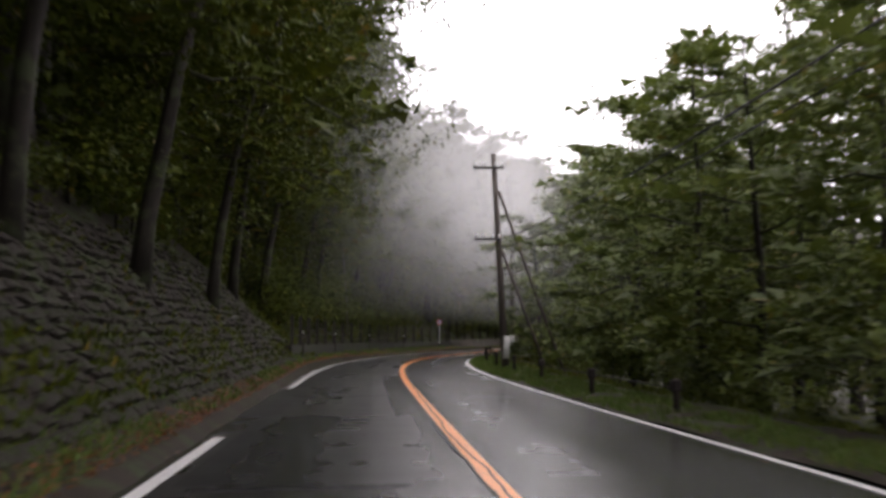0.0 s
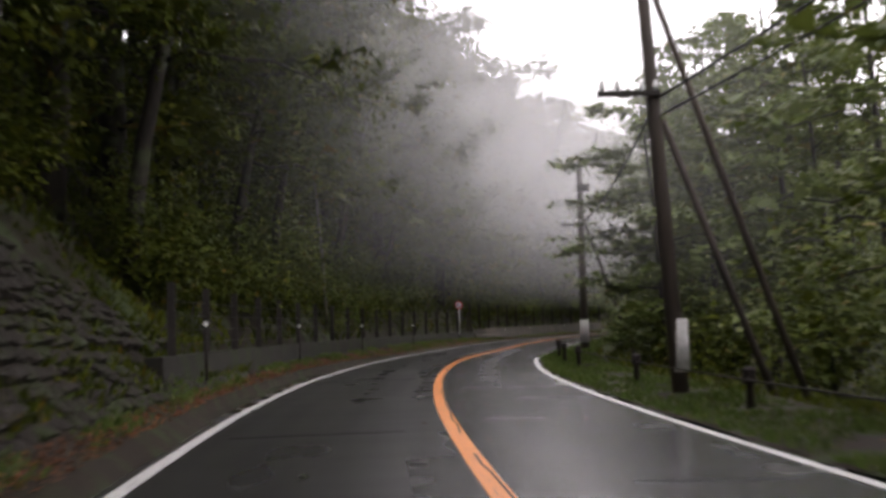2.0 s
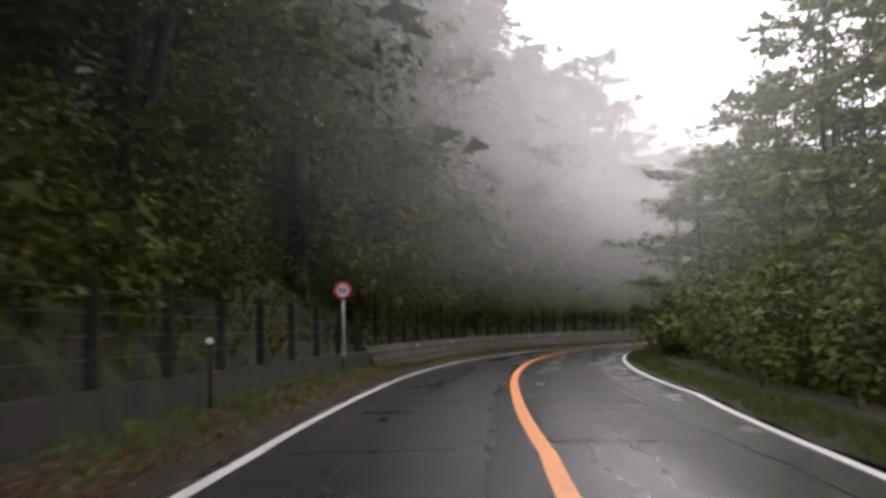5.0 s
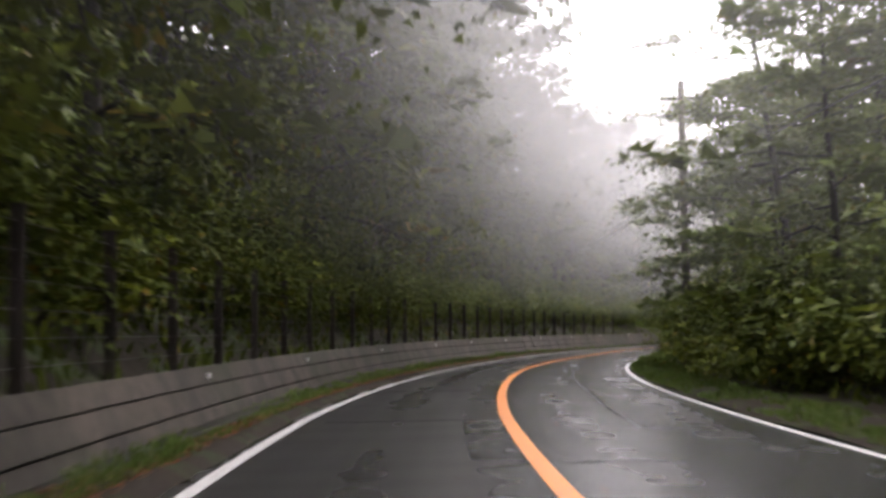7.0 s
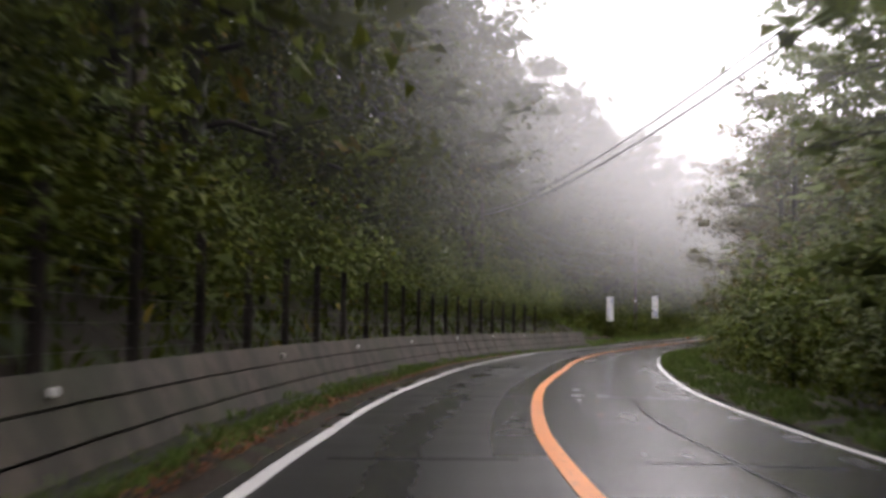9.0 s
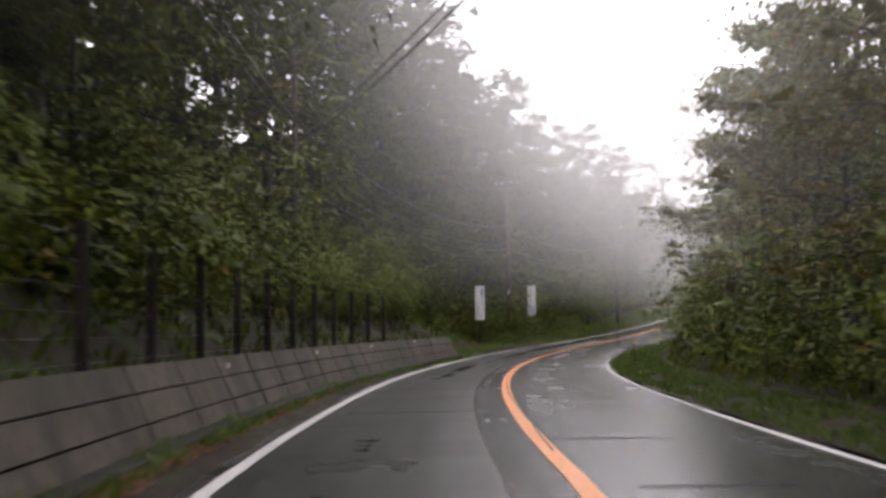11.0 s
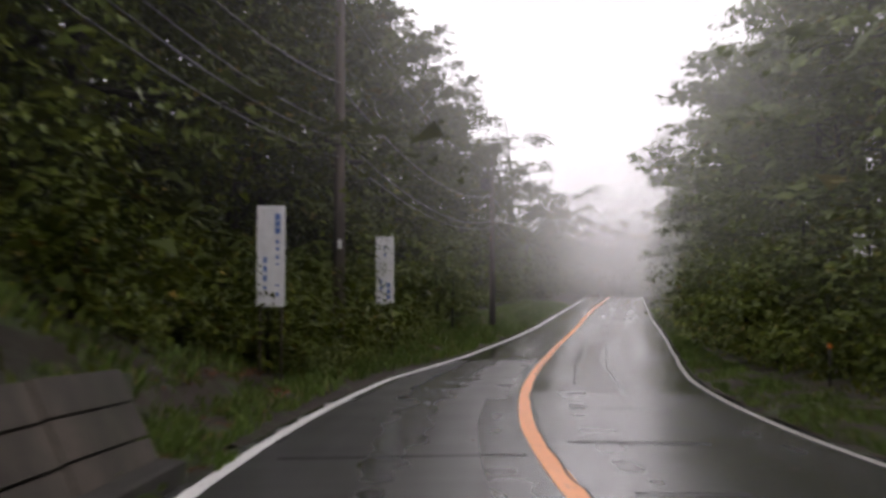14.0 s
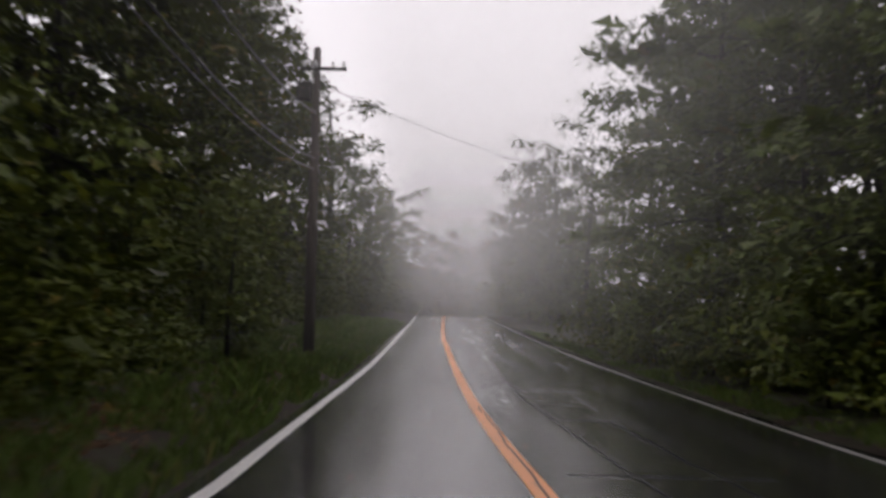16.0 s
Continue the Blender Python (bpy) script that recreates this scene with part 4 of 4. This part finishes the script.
for k in range(31):
    part("post", POST_B, fence_b, at=stand(90.6 + 2.55 * k, -4.5, 0.6))
for z in (0.95, 1.2, 1.45, 1.7, 1.95, 2.2):
    part("wire", wire_mesh("wire", 90.6, 167.2, -4.5, z, 0.0045, M_STEEL), fence_b)

# ---------------------------------------------------------------- small roadside things
def pole_thing(s, d, height, label, arms, wrap, braces=(), lean=0.0, base=None, r=0.15):
    """A utility pole: shaft, crossarms with insulators, pale wrap, leaning braces."""
    z0 = ground(s, d) if base is None else base
    ob = thing("utility_pole", label, "utility pole", stand(s, d, z0 - 0.1), "utility poles")
    part("shaft", rod("shaft", [(0, 0, 0), (lean * 0.5, 0, height * 0.5), (lean, 0, height)], [r, r * 0.85, r * 0.66], M_TIMBER, 12), ob)
    for z, half, off in arms:
        off += lean * z / height
        arm = part("crossarm", block("crossarm", (2 * half, 0.09, 0.09), M_STEEL, 0.008, (off, -0.14, z)), ob)
        for x in (-half + 0.08, -half * 0.35, half * 0.4, half - 0.08):
            part("insulator", rod("insulator", [(off + x, -0.14, z + 0.04), (off + x, -0.14, z + 0.1), (off + x, -0.14, z + 0.13), (off + x, -0.14, z + 0.2)], [0.02, 0.05, 0.035, 0.03], M_PORCELAIN, 8), arm)
    if wrap:
        part("base_wrap", rod("base_wrap", [(0, 0, wrap[0]), (0, 0, wrap[1])], [r + 0.015, r + 0.01], M_WRAP, 16), ob, "pale plastic wrap round the foot")
    for z, x, y in braces:
        part("brace", rod("brace", [(0.12 + lean * z / height, 0, z), ((x + 0.12 + lean * z / height) / 2, y * 0.5, z * 0.5 - 0.25), (x, y, -0.5)], [0.055, 0.06, 0.065], M_TIMBER, 10), ob)
    return ob


P1 = pole_thing(41.0, 3.68, 8.0, "weathered wooden utility pole with braces beside the verge", ((7.45, 0.58, -0.2), (4.8, 0.5, -0.4)), (0.42, 1.25), ((6.6, 2.4, 0.8), (4.4, 1.7, 0.2)), -0.45, None, 0.135)
P2 = pole_thing(66.5, 4.0, 7.5, "weathered wooden utility pole with two crossarms", ((7.1, 0.62, 0.0), (4.85, 0.42, -0.35)), (0.4, 1.25), ((5.0, 2.0, 1.5),))
part("transformer_bracket", block("transformer_bracket", (0.5, 0.2, 0.28), M_STEEL, 0.03, (0.12, -0.12, 6.25)), P2, "dark steel equipment on the shaft")
P3 = pole_thing(121.0, 4.9, 9.4, "tall wooden utility pole among the trees", ((8.8, 0.7, 0.0),), (0.6, 1.25))
PL1 = pole_thing(166.0, -7.2, 7.6, "slim pale utility pole on the slope", (), None, (), 0.0, None, 0.12)
PL0 = pole_thing(123.0, -6.0, 7.6, "slim utility pole hidden among slope trees", (), None, (), 0.0, None, 0.12)
PL2 = pole_thing(190.8, -4.4, 9.0, "dark wooden utility pole in roadside bushes", ((8.6, 0.7, 0.0),), None)
PL3 = pole_thing(219.5, -4.15, 8.2, "wooden utility pole with crossarm by the bushes", ((7.6, 0.6, 0.2),), None)
part("tag_plate", block("tag_plate", (0.09, 0.02, 0.2), M_SIGN, 0.004, (0.04, -0.15, 2.75)), PL2, "small pale plate")
part("closure", block("closure", (0.34, 0.1, 0.1), M_STEEL, 0.03, (0.4, -0.1, 4.6)), PL2, "grey cable closure box")
part("closure", block("closure", (0.22, 0.1, 0.14), M_STEEL, 0.03, (-0.2, -0.2, 5.1)), PL2)
part("closure", block("closure", (0.4, 0.3, 0.5), M_STEEL, 0.03, (-0.3, -0.1, 7.0)), PL3, "dark steel equipment box")


def cable(a, b, sag, r, material, label, seed=0):
    """A hanging line between two places."""
    u = np.linspace(0, 1, 25)
    p = np.outer(1 - u, a) + np.outer(u, b)
    p[:, 2] -= sag * 4 * u * (1 - u)
    v, f = tube(p, [r] * 25, 5)
    return thing("overhead_cable", label, "cable", group="overhead cables", data=mesh_of("overhead_cable", v, f, material, None, True))


def hang(sa, da, za, sb, db, zb, sag, r=0.014, material=None, label="black overhead cable sagging between poles"):
    return cable(spot(sa, da, za), spot(sb, db, zb), sag, r, material or M_CABLE, label)


for dd, z in ((-0.9, 7.7), (0.3, 7.7)):
    hang(2, 5.2 + dd, 8.4, 41, 3.4 + dd, z, 0.5, 0.008)
    hang(41, 3.4 + dd, z, 66.5, 3.9 + dd, 7.15, 0.4, 0.008)
hang(2, 5.6, 5.6, 41, 3.5, 4.7, 0.4, 0.022)
hang(2, 5.8, 5.2, 41, 3.5, 4.4, 0.4, 0.018)
hang(41, 3.5, 4.7, 66.5, 4.0, 4.9, 0.35, 0.02)
for dd, z in ((-0.6, 8.8), (0.5, 8.8)):
    hang(66.5, 4.0 + dd, 7.15, 121, 4.9 + dd, z, 0.7, 0.008)
hang(66.5, 4.0, 4.9, 121, 4.9, 6.3, 0.5, 0.02)
# across the road to the slope
for z, zb, r in ((8.8, 7.2, 0.009), (8.2, 6.9, 0.009), (6.6, 6.0, 0.02), (6.3, 5.8, 0.024)):
    hang(121, 4.9, z, 166, -7.2, zb + 1.4, 0.7, r)
# from a slim pole among the trees to the next one up the slope
for z, zb, sag, r in ((8.6, 8.2, 0.5, 0.014), (8.1, 7.8, 0.5, 0.01)):
    hang(123, -6.0, z, 166, -7.2, zb, sag, r)
# on along the left side
for z, zb, sag, r in ((8.4, 8.6, 0.9, 0.009), (7.6, 6.6, 1.2, 0.02), (6.6, 5.6, 1.0, 0.012), (6.2, 5.3, 1.0, 0.016), (5.6, 4.9, 0.9, 0.014)):
    hang(166, -7.2, z + 0.6, 190.8, -4.4, zb, sag, r)
for z, zb, sag, r in ((8.6, 7.6, 0.6, 0.009), (6.5, 6.6, 0.9, 0.02), (5.4, 5.4, 0.8, 0.016), (5.0, 5.1, 0.7, 0.012)):
    hang(190.8, -4.4, z, 219.5, -4.15, zb, sag, r)
    hang(219.5, -4.15, zb, 262, -5.5, zb + 0.2, sag, r)
hang(219.5, -4.15, 7.4, 246, 9.5, 7.2, 0.4, 0.012, None, "thin overhead cable that crosses the road")
hang(252, -6, 7.6, 262, 10, 7.6, 0.3, 0.01, None, "thin overhead cable that crosses the road")

sapling = thing("sapling", "thin pale leaning sapling behind the fence", "tree", stand(61.5, -4.75, 0.9))
part("trunk", rod("trunk", [(0, 0, -0.3), (-0.12, 0, 2.2), (-0.32, 0, 4.6), (-0.45, 0, 6.2)], [0.06, 0.05, 0.04, 0.025], M_PALEBARK, 8), sapling, "slim pale trunk")
plant(BUSH[0], 61.6, -4.6, 0.75, 30)

# speed sign
sign = thing("speed_sign", "round red-rimmed speed limit sign on a pale post", "road sign", stand(84.6, -3.8, 0.1))
part("post", rod("post", [(0, 0, 0.45), (0, 0, 2.24)], [0.033, 0.033], M_GALV, 12), sign, "pale steel post")
# lower length of the post, darker and slightly thicker than the rest
part("foot_sleeve", rod("foot_sleeve", [(0, 0, -0.3), (0, 0, 0.47)], [0.038, 0.038], M_DARKPOST, 12), sign, "darker lower length of the post")
plate = part("plate", disc("plate", 0.21, 0.02, M_RED), sign, "red rim", pose(0, -0.05, 2.06))
part("face", disc("face", 0.148, 0.012, M_SIGN), plate, "white face", pose(0, -0.014, 0))
for x in (-0.05, 0.05):
    part("figure_bar", block("figure_bar", (0.062, 0.006, 0.13), M_BLUE, 0.002), plate, "blue figure", pose(x, -0.024, 0))
part("clamp", block("clamp", (0.1, 0.09, 0.05), M_GALV, 0.006), sign, "", pose(0, -0.01, 0.62))


def banner(s, d, z0, z1, width, turn, label, cols):
    """A tall white notice board on two stakes with a column of blue writing."""
    h = z1 - z0
    ob = thing("notice_board", label, "sign", stand(s, d, 0, turn), "notice boards")
    for x in (-width * 0.38, width * 0.38):
        part("stake", rod("stake", [(x, 0.05, -0.2 + ground(s, d)), (x, 0.05, z1 - 0.1)], [0.022, 0.022], M_TIMBER, 8), ob)
    part("panel", block("panel", (width, 0.03, h), M_SIGN, 0.006, (0, 0, z0 + h / 2)), ob, "white panel")
    for x, w, spans in cols:
        for a, b in spans:
            part("writing_bar", block("writing_bar", (w, 0.006, (b - a) * h), M_BLUE, 0, (x * width, -0.018, z0 + h * (a + b) / 2)), ob, "blue writing")
    return ob


banner(184.3, -4.27, 1.5, 3.16, 0.46, 6, "tall white notice board with blue writing by bushes",
       ((0.24, 0.085, ((0.86, 0.92), (0.79, 0.85), (0.72, 0.78))), (0.24, 0.05, ((0.62, 0.66), (0.55, 0.59), (0.47, 0.51), (0.41, 0.43), (0.2, 0.22), (0.1, 0.14))),
        (-0.2, 0.06, ((0.43, 0.49), (0.34, 0.4), (0.25, 0.31), (0.17, 0.2)))))
banner(194.3, -4.0, 1.6, 3.32, 0.46, 6, "white notice board partly hidden by leafy twigs",
       ((0.2, 0.09, ((0.24, 0.31), (0.15, 0.21), (0.07, 0.13))), (-0.2, 0.05, ((0.3, 0.36), (0.2, 0.26))), (0.0, 0.05, ((0.82, 0.86), (0.7, 0.74)))))

r = np.random.RandomState(210)
twig = thing("leafy_twig", "leafy twig hanging before the notice board", "twig", stand(193.9, -3.95, 2.6))
stems, tips = [], []
for k in range(5):
    a = np.array([-0.75, 0.1, 0.9 - 0.3 * k])
    b = np.array([r.uniform(-0.05, 0.2), r.uniform(-0.1, 0.05), 0.62 - 0.27 * k])
    stems.append(tube([a, (a + b) / 2 + (0, 0, 0.08), b], [0.012, 0.008, 0.004], 4))
    tips += [a + (b - a) * f for f in (0.2, 0.4, 0.6, 0.8, 1.0)]
part("stem", mesh_of("stem", *joined(stems), M_BARK), twig)
tips = np.array(tips)
part("foliage", quads("foliage", leaves_at(r, tips, np.tile([0.0, -0.5, 0.8], (len(tips), 1)), np.full(len(tips), 0.13), 7, 0.09, 0.3, 0.4, False), M_LEAF_SLOPE), twig)

GUARD = thing("guard_post", "short dark brown guard post on grass verge", "guard post", group="guard posts")
part("post", rod("post", [(0, 0, -0.2), (0, 0, 0.5), (0, 0, 0.53)], [0.055, 0.055, 0.035], M_DARKPOST, 12), GUARD)
part("bracket", block("bracket", (0.15, 0.17, 0.2), M_DARKPOST, 0.02, (-0.01, -0.01, 0.42)), GUARD, "dark bracket block at the top")
first = True
for s, d in ((17.4, 3.85), (22.9, 3.6), (30.5, 3.68), (37.4, 3.68), (43.8, 3.52), (51.6, 3.3), (56.0, 3.2), (59, 3.12), (62.2, 3.1)):
    m = stand(s, d, 0.05, 0)
    if first:
        GUARD.matrix_basis, first = m, False
    else:
        copy_thing(GUARD, m)
rail = thing("guard_cable", "thin dark cable strung between guard posts", "cable", data=wire_mesh("guard_cable", 17.4, 62.2, lambda s: np.interp(s, (17.4, 30, 44, 62), (3.8, 3.65, 3.5, 3.1)), 0.43, 0.012, M_DARKPOST))


def delineator(s, d, z, material, label, name="delineator", foot=None):
    ob = thing(name, label, "reflector post", stand(s, d, ground(s, d) if foot is None else foot), "delineators")
    part("stake", rod("stake", [(0, 0, -0.1), (0, 0, z)], [0.025, 0.022], M_DARKPOST if material is M_REFLECT else M_STEEL, 8), ob)
    part("lens", disc("lens", 0.042, 0.025, material, 16), ob, "", pose(0, -0.03, z))
    return ob


for s in (41.5, 52.2, 62.6, 73):
    delineator(s, -3.78, 0.97 - 0.004 * (s - 41), M_REFLECT, "round white reflector on a thin dark stake")
delineator(166.2, 3.65, 0.72, M_AMBER, "amber reflector on a short post in grass")
delineator(186.5, 5.2, 0.72, M_AMBER, "amber reflector on a short post in grass")
delineator(236.0, 6.6, 0.9, M_AMBER, "amber reflector on a short post in grass")
LENS = block("wall_reflector", (0.04, 0.15, 0.065), M_DULL, 0.01)
for s in (98.2, 105.8, 115.2, 124, 130.6, 137.7, 145.9, 153.6, 161, 168.5):
    thing("wall_reflector", "small white reflector on the concrete wall", "reflector", stand(s, float(wall_d(s)) + 0.1, 0.68 + 0.0022 * (s - 98)), "wall reflectors", data=LENS)

# ---------------------------------------------------------------- grass, litter, moss tufts
def blades(name, s0, s1, d_in, d_out, count, height, material, label, seed, width=0.012, zf=None):
    """Thousands of grass blades as loose quads."""
    r = np.random.RandomState(seed)
    s, u = r.uniform(s0, s1, count), r.uniform(0, 1, count)
    d = d_in(s) * (1 - u) + d_out(s) * u
    clump = np.array([noise.noise(Vector((a * 0.8, b * 1.5, seed))) for a, b in zip(s, d)])
    keep = clump > -0.22
    s, d, clump = s[keep], d[keep], clump[keep]
    n = len(s)
    p = spot(s, d, np.where(np.abs(d) < 4.6, np.maximum(lie(s, d), 0), lie(s, d) - 0.08))
    h = height * r.uniform(0.45, 1.15, n) * (0.75 + 0.7 * clump)
    az = r.uniform(0, 2 * math.pi, n)
    side = np.stack([np.cos(az), np.sin(az), 0 * az], 1) * (width * r.uniform(0.7, 1.4, n))[:, None]
    la = r.uniform(0, 2 * math.pi, n)
    bend = np.stack([np.cos(la), np.sin(la), 0 * la], 1) * (h * r.uniform(0.15, 0.7, n))[:, None]
    up = np.array([0, 0, 1.0])
    q = np.stack([p - side, p + side, p + up * (h * 0.6)[:, None] + bend * 0.35 + side * 0.7, p + up * h[:, None] * 0.95 + bend], 1)
    thing(name, label, "grass", kind="stuff", data=quads(name, q, material))


blades("grass_right", 2, 130, lambda s: right_line(s) + 0.12, lambda s: right_line(s) + 1.75, 42000, 0.15, M_GRASS, "short bright green wet grass along the verge", 71)
blades("grass_right", 130, 250, lambda s: right_line(s) + 0.12, lambda s: right_line(s) + 1.9, 36000, 0.17, M_GRASS, "short bright green wet grass along the verge", 72)
blades("grass_left", 176, 262, lambda s: left_line(s) - 0.25, lambda s: -6.6 + 0 * s, 46000, 0.3, M_GRASS, "tall green grass below the bushes", 73, 0.014)
blades("weeds_left", 2, 178, lambda s: left_line(s) - 0.48, lambda s: -4.0 + 0 * s, 22000, 0.15, M_GRASS, "scattered weeds and tufts on soil", 74)
# darker slope leaves here put the bank's shade into the weeds' colour
blades("bank_weeds", 4, 46, lambda s: -3.8 + 0 * s, lambda s: -6.6 + 0 * s, 22000, 0.24, M_LEAF_SLOPE, "weeds and moss tufts over the stony bank", 75, 0.02)


# left ferns take the darker leaf colour in place of shade, right ones don't
blades("fern_cover", 40, 178, lambda s: -4.35 + 0 * s, lambda s: -10.0 + 0 * s, 26000, 0.38, M_LEAF_SLOPE, "ferns and low plants over the forest floor", 76, 0.035)
blades("fern_cover", 4, 234, lambda s: right_line(s) + 1.9, lambda s: 10.0 + 0 * s, 26000, 0.34, M_LEAF_BUSH, "ferns and low plants over the forest floor", 77, 0.032)


def litter(name, s0, s1, d_in, d_out, count, seed):
    r = np.random.RandomState(seed)
    s, u = r.uniform(s0, s1, count), r.beta(1.6, 1.6, count)
    d = d_in(s) * (1 - u) + d_out(s) * u
    paved = (d > left_line(s) - 0.4) & (d < right_line(s) + 0.2)
    p = spot(s, d, np.where(paved, camber(s, d) + 0.014, np.maximum(lie(s, d), 0) + 0.03))
    nrm = unit(np.array([0, 0, 1.0]) + r.normal(0, 0.25, (count, 3)) * np.where(paved, 0.3, 1.0)[:, None])
    az = r.uniform(0, 2 * math.pi, count)
    a = unit(np.cross(nrm, np.stack([np.cos(az), np.sin(az), 0 * az], 1)))
    b = np.cross(nrm, a)
    z = (0.034 * r.uniform(0.6, 1.5, count))[:, None]
    q = np.stack([p - a * z, p + b * z * 0.55, p + a * z, p - b * z * 0.55], 1)
    thing(name, "fallen rust-brown leaves on the wet verge", "fallen leaves", kind="stuff", data=quads(name, q, M_LITTER))


litter("leaf_litter", 2, 178, lambda s: left_line(s) - 0.36, lambda s: -3.7 + 0 * s, 16000, 81)
litter("leaf_litter", 178, 250, lambda s: left_line(s) - 0.15, lambda s: -6.0 + 0 * s, 6000, 82)
litter("leaf_litter", 180, 204, lambda s: -3.7 + 0 * s, lambda s: -4.7 + 0 * s, 4000, 85)
litter("leaf_litter", 10, 240, lambda s: left_line(s) + 0.1, lambda s: right_line(s) + 1.5, 420, 83)

litter("leaf_litter", 10, 178, lambda s: left_line(s) - 0.2, lambda s: left_line(s) - 0.6, 5000, 84)
blades("wall_foot_weeds", 88, 177, lambda s: wall_d(s) + 0.5, lambda s: wall_d(s) + 0.72, 9000, 0.13, M_GRASS, "weeds and tufts along the foot of the wall", 78)

ss = np.arange(89.6, 176.1, 1.0)
n = len(ss)
thing("wall_footing", "low mossy concrete footing along the retaining wall", "footing", kind="structure", data=mesh_of("wall_footing", np.concatenate(
    [spot(ss, wall_d(ss) + 0.56, -0.1), spot(ss, wall_d(ss) + 0.54, 0.13), spot(ss, wall_d(ss) + 0.51, 0.15), spot(ss, wall_d(ss) + 0.3, 0.16)]),
    [(q * n + i, q * n + i + 1, (q + 1) * n + i + 1, (q + 1) * n + i) for q in range(3) for i in range(n - 1)], M_KERB, None, False))

# ---------------------------------------------------------------- stone-faced bank
STONES = []
for k in range(5):
    r = np.random.RandomState(90 + k)
    bm = bmesh.new()
    bmesh.ops.create_icosphere(bm, subdivisions=1, radius=0.62)
    for v in bm.verts:
        v.co = Vector([max(-0.5, min(0.5, c * 1.25)) for c in v.co]) + Vector(r.normal(0, 0.05, 3))
    me = bpy.data.meshes.new("stone")
    bm.to_mesh(me)
    bm.free()
    me.materials.append(M_STONE)
    STONES.append(me)
bank_ob = thing("stone_bank", "mossy coursed stone facing on the roadside bank", "stone bank", kind="structure")
r = np.random.RandomState(97)
count, loose = 0, []
for course in range(19):
    s = 1.0 + r.uniform(0, 0.4)
    while s < 46:
        long_ = r.uniform(0.2, 0.52)
        up = 0.1 + 0.165 * course + r.normal(0, 0.018)
        if up < 2.9 * float(bank(s)) + 0.3 and r.uniform() > 0.04:
            d = -3.7 - up / 1.15
            m = stand(s + long_ / 2, d, ground(s, d) - 0.03 + r.normal(0, 0.012), r.uniform(-5, 5), r.uniform(-5, 5)) @ Matrix.Rotation(radians(-38 + r.uniform(-7, 7)), 4, "Y") @ Matrix.Diagonal((r.uniform(0.16, 0.26), long_ * 0.97, r.uniform(0.17, 0.23), 1))
            me = STONES[r.randint(5)]
            if 8 < s < 22 and course < 9 and count < 298:
                part("stone", me, bank_ob, at=m)
                count += 1
            else:
                loose.append((me, m))
        s += long_
if loose:
    bm = bmesh.new()
    for me, m in loose:
        k = len(bm.verts)
        bm.from_mesh(me)
        bm.verts.ensure_lookup_table()
        for v in bm.verts[k:]:
            v.co = m @ v.co
    me = bpy.data.meshes.new("stones")
    bm.to_mesh(me)
    bm.free()
    me.materials.append(M_STONE)
    part("stones", me, bank_ob)["kind"] = "stuff"

# ---------------------------------------------------------------- concrete retaining wall, block by block
BATTER = 24
wall = thing("wall_left", "grey concrete block retaining wall with dark horizontal joints", "retaining wall", kind="structure")
part("core", mesh_of("core", *(lambda ss: (
    np.concatenate([spot(ss, wall_d(ss) + 0.06, -0.05), spot(ss, wall_d(ss) - 0.05, np.interp(ss, (90, 135, 177), (0.72, 0.86, 0.84))),
                    spot(ss, wall_d(ss) - 0.33, np.interp(ss, (90, 135, 177), (0.72, 0.86, 0.84))), spot(ss, wall_d(ss) - 0.35, -0.1)]),
    [(q * len(ss) + i, q * len(ss) + i + 1, (q + 1) * len(ss) + i + 1, (q + 1) * len(ss) + i) for q in range(3) for i in range(len(ss) - 1)]
    + [(0, len(ss), 2 * len(ss), 3 * len(ss)), (len(ss) - 1, 4 * len(ss) - 1, 3 * len(ss) - 1, 2 * len(ss) - 1)]))(np.arange(89.5, 176.1, 0.5)), M_KERB), wall, "dark concrete core")
BLOCKS = {}
for k, (z0, z1, dd) in enumerate(((0.0, 0.33, 0.24), (0.322, 0.62, 0.105), (0.612, 0.90, -0.025))):
    s = 89.6
    while s + 2.0 < 176.1:
        key = k
        if key not in BLOCKS:
            BLOCKS[key] = block("concrete_block", (0.16, 2.05, z1 - z0), M_CONCRETE, 0.004)
        top = float(np.interp(s, (90, 135, 177), (0.76, 0.90, 0.88))) / 0.90
        m = stand(s + 1.0, float(wall_d(s + 1.0)) + dd, (z0 + z1) / 2 * top) @ Matrix.Rotation(radians(-BATTER), 4, "Y") @ Matrix.Diagonal((1, 1, top, 1))
        part("concrete_block", BLOCKS[key], wall, at=m)
        s += 2.0
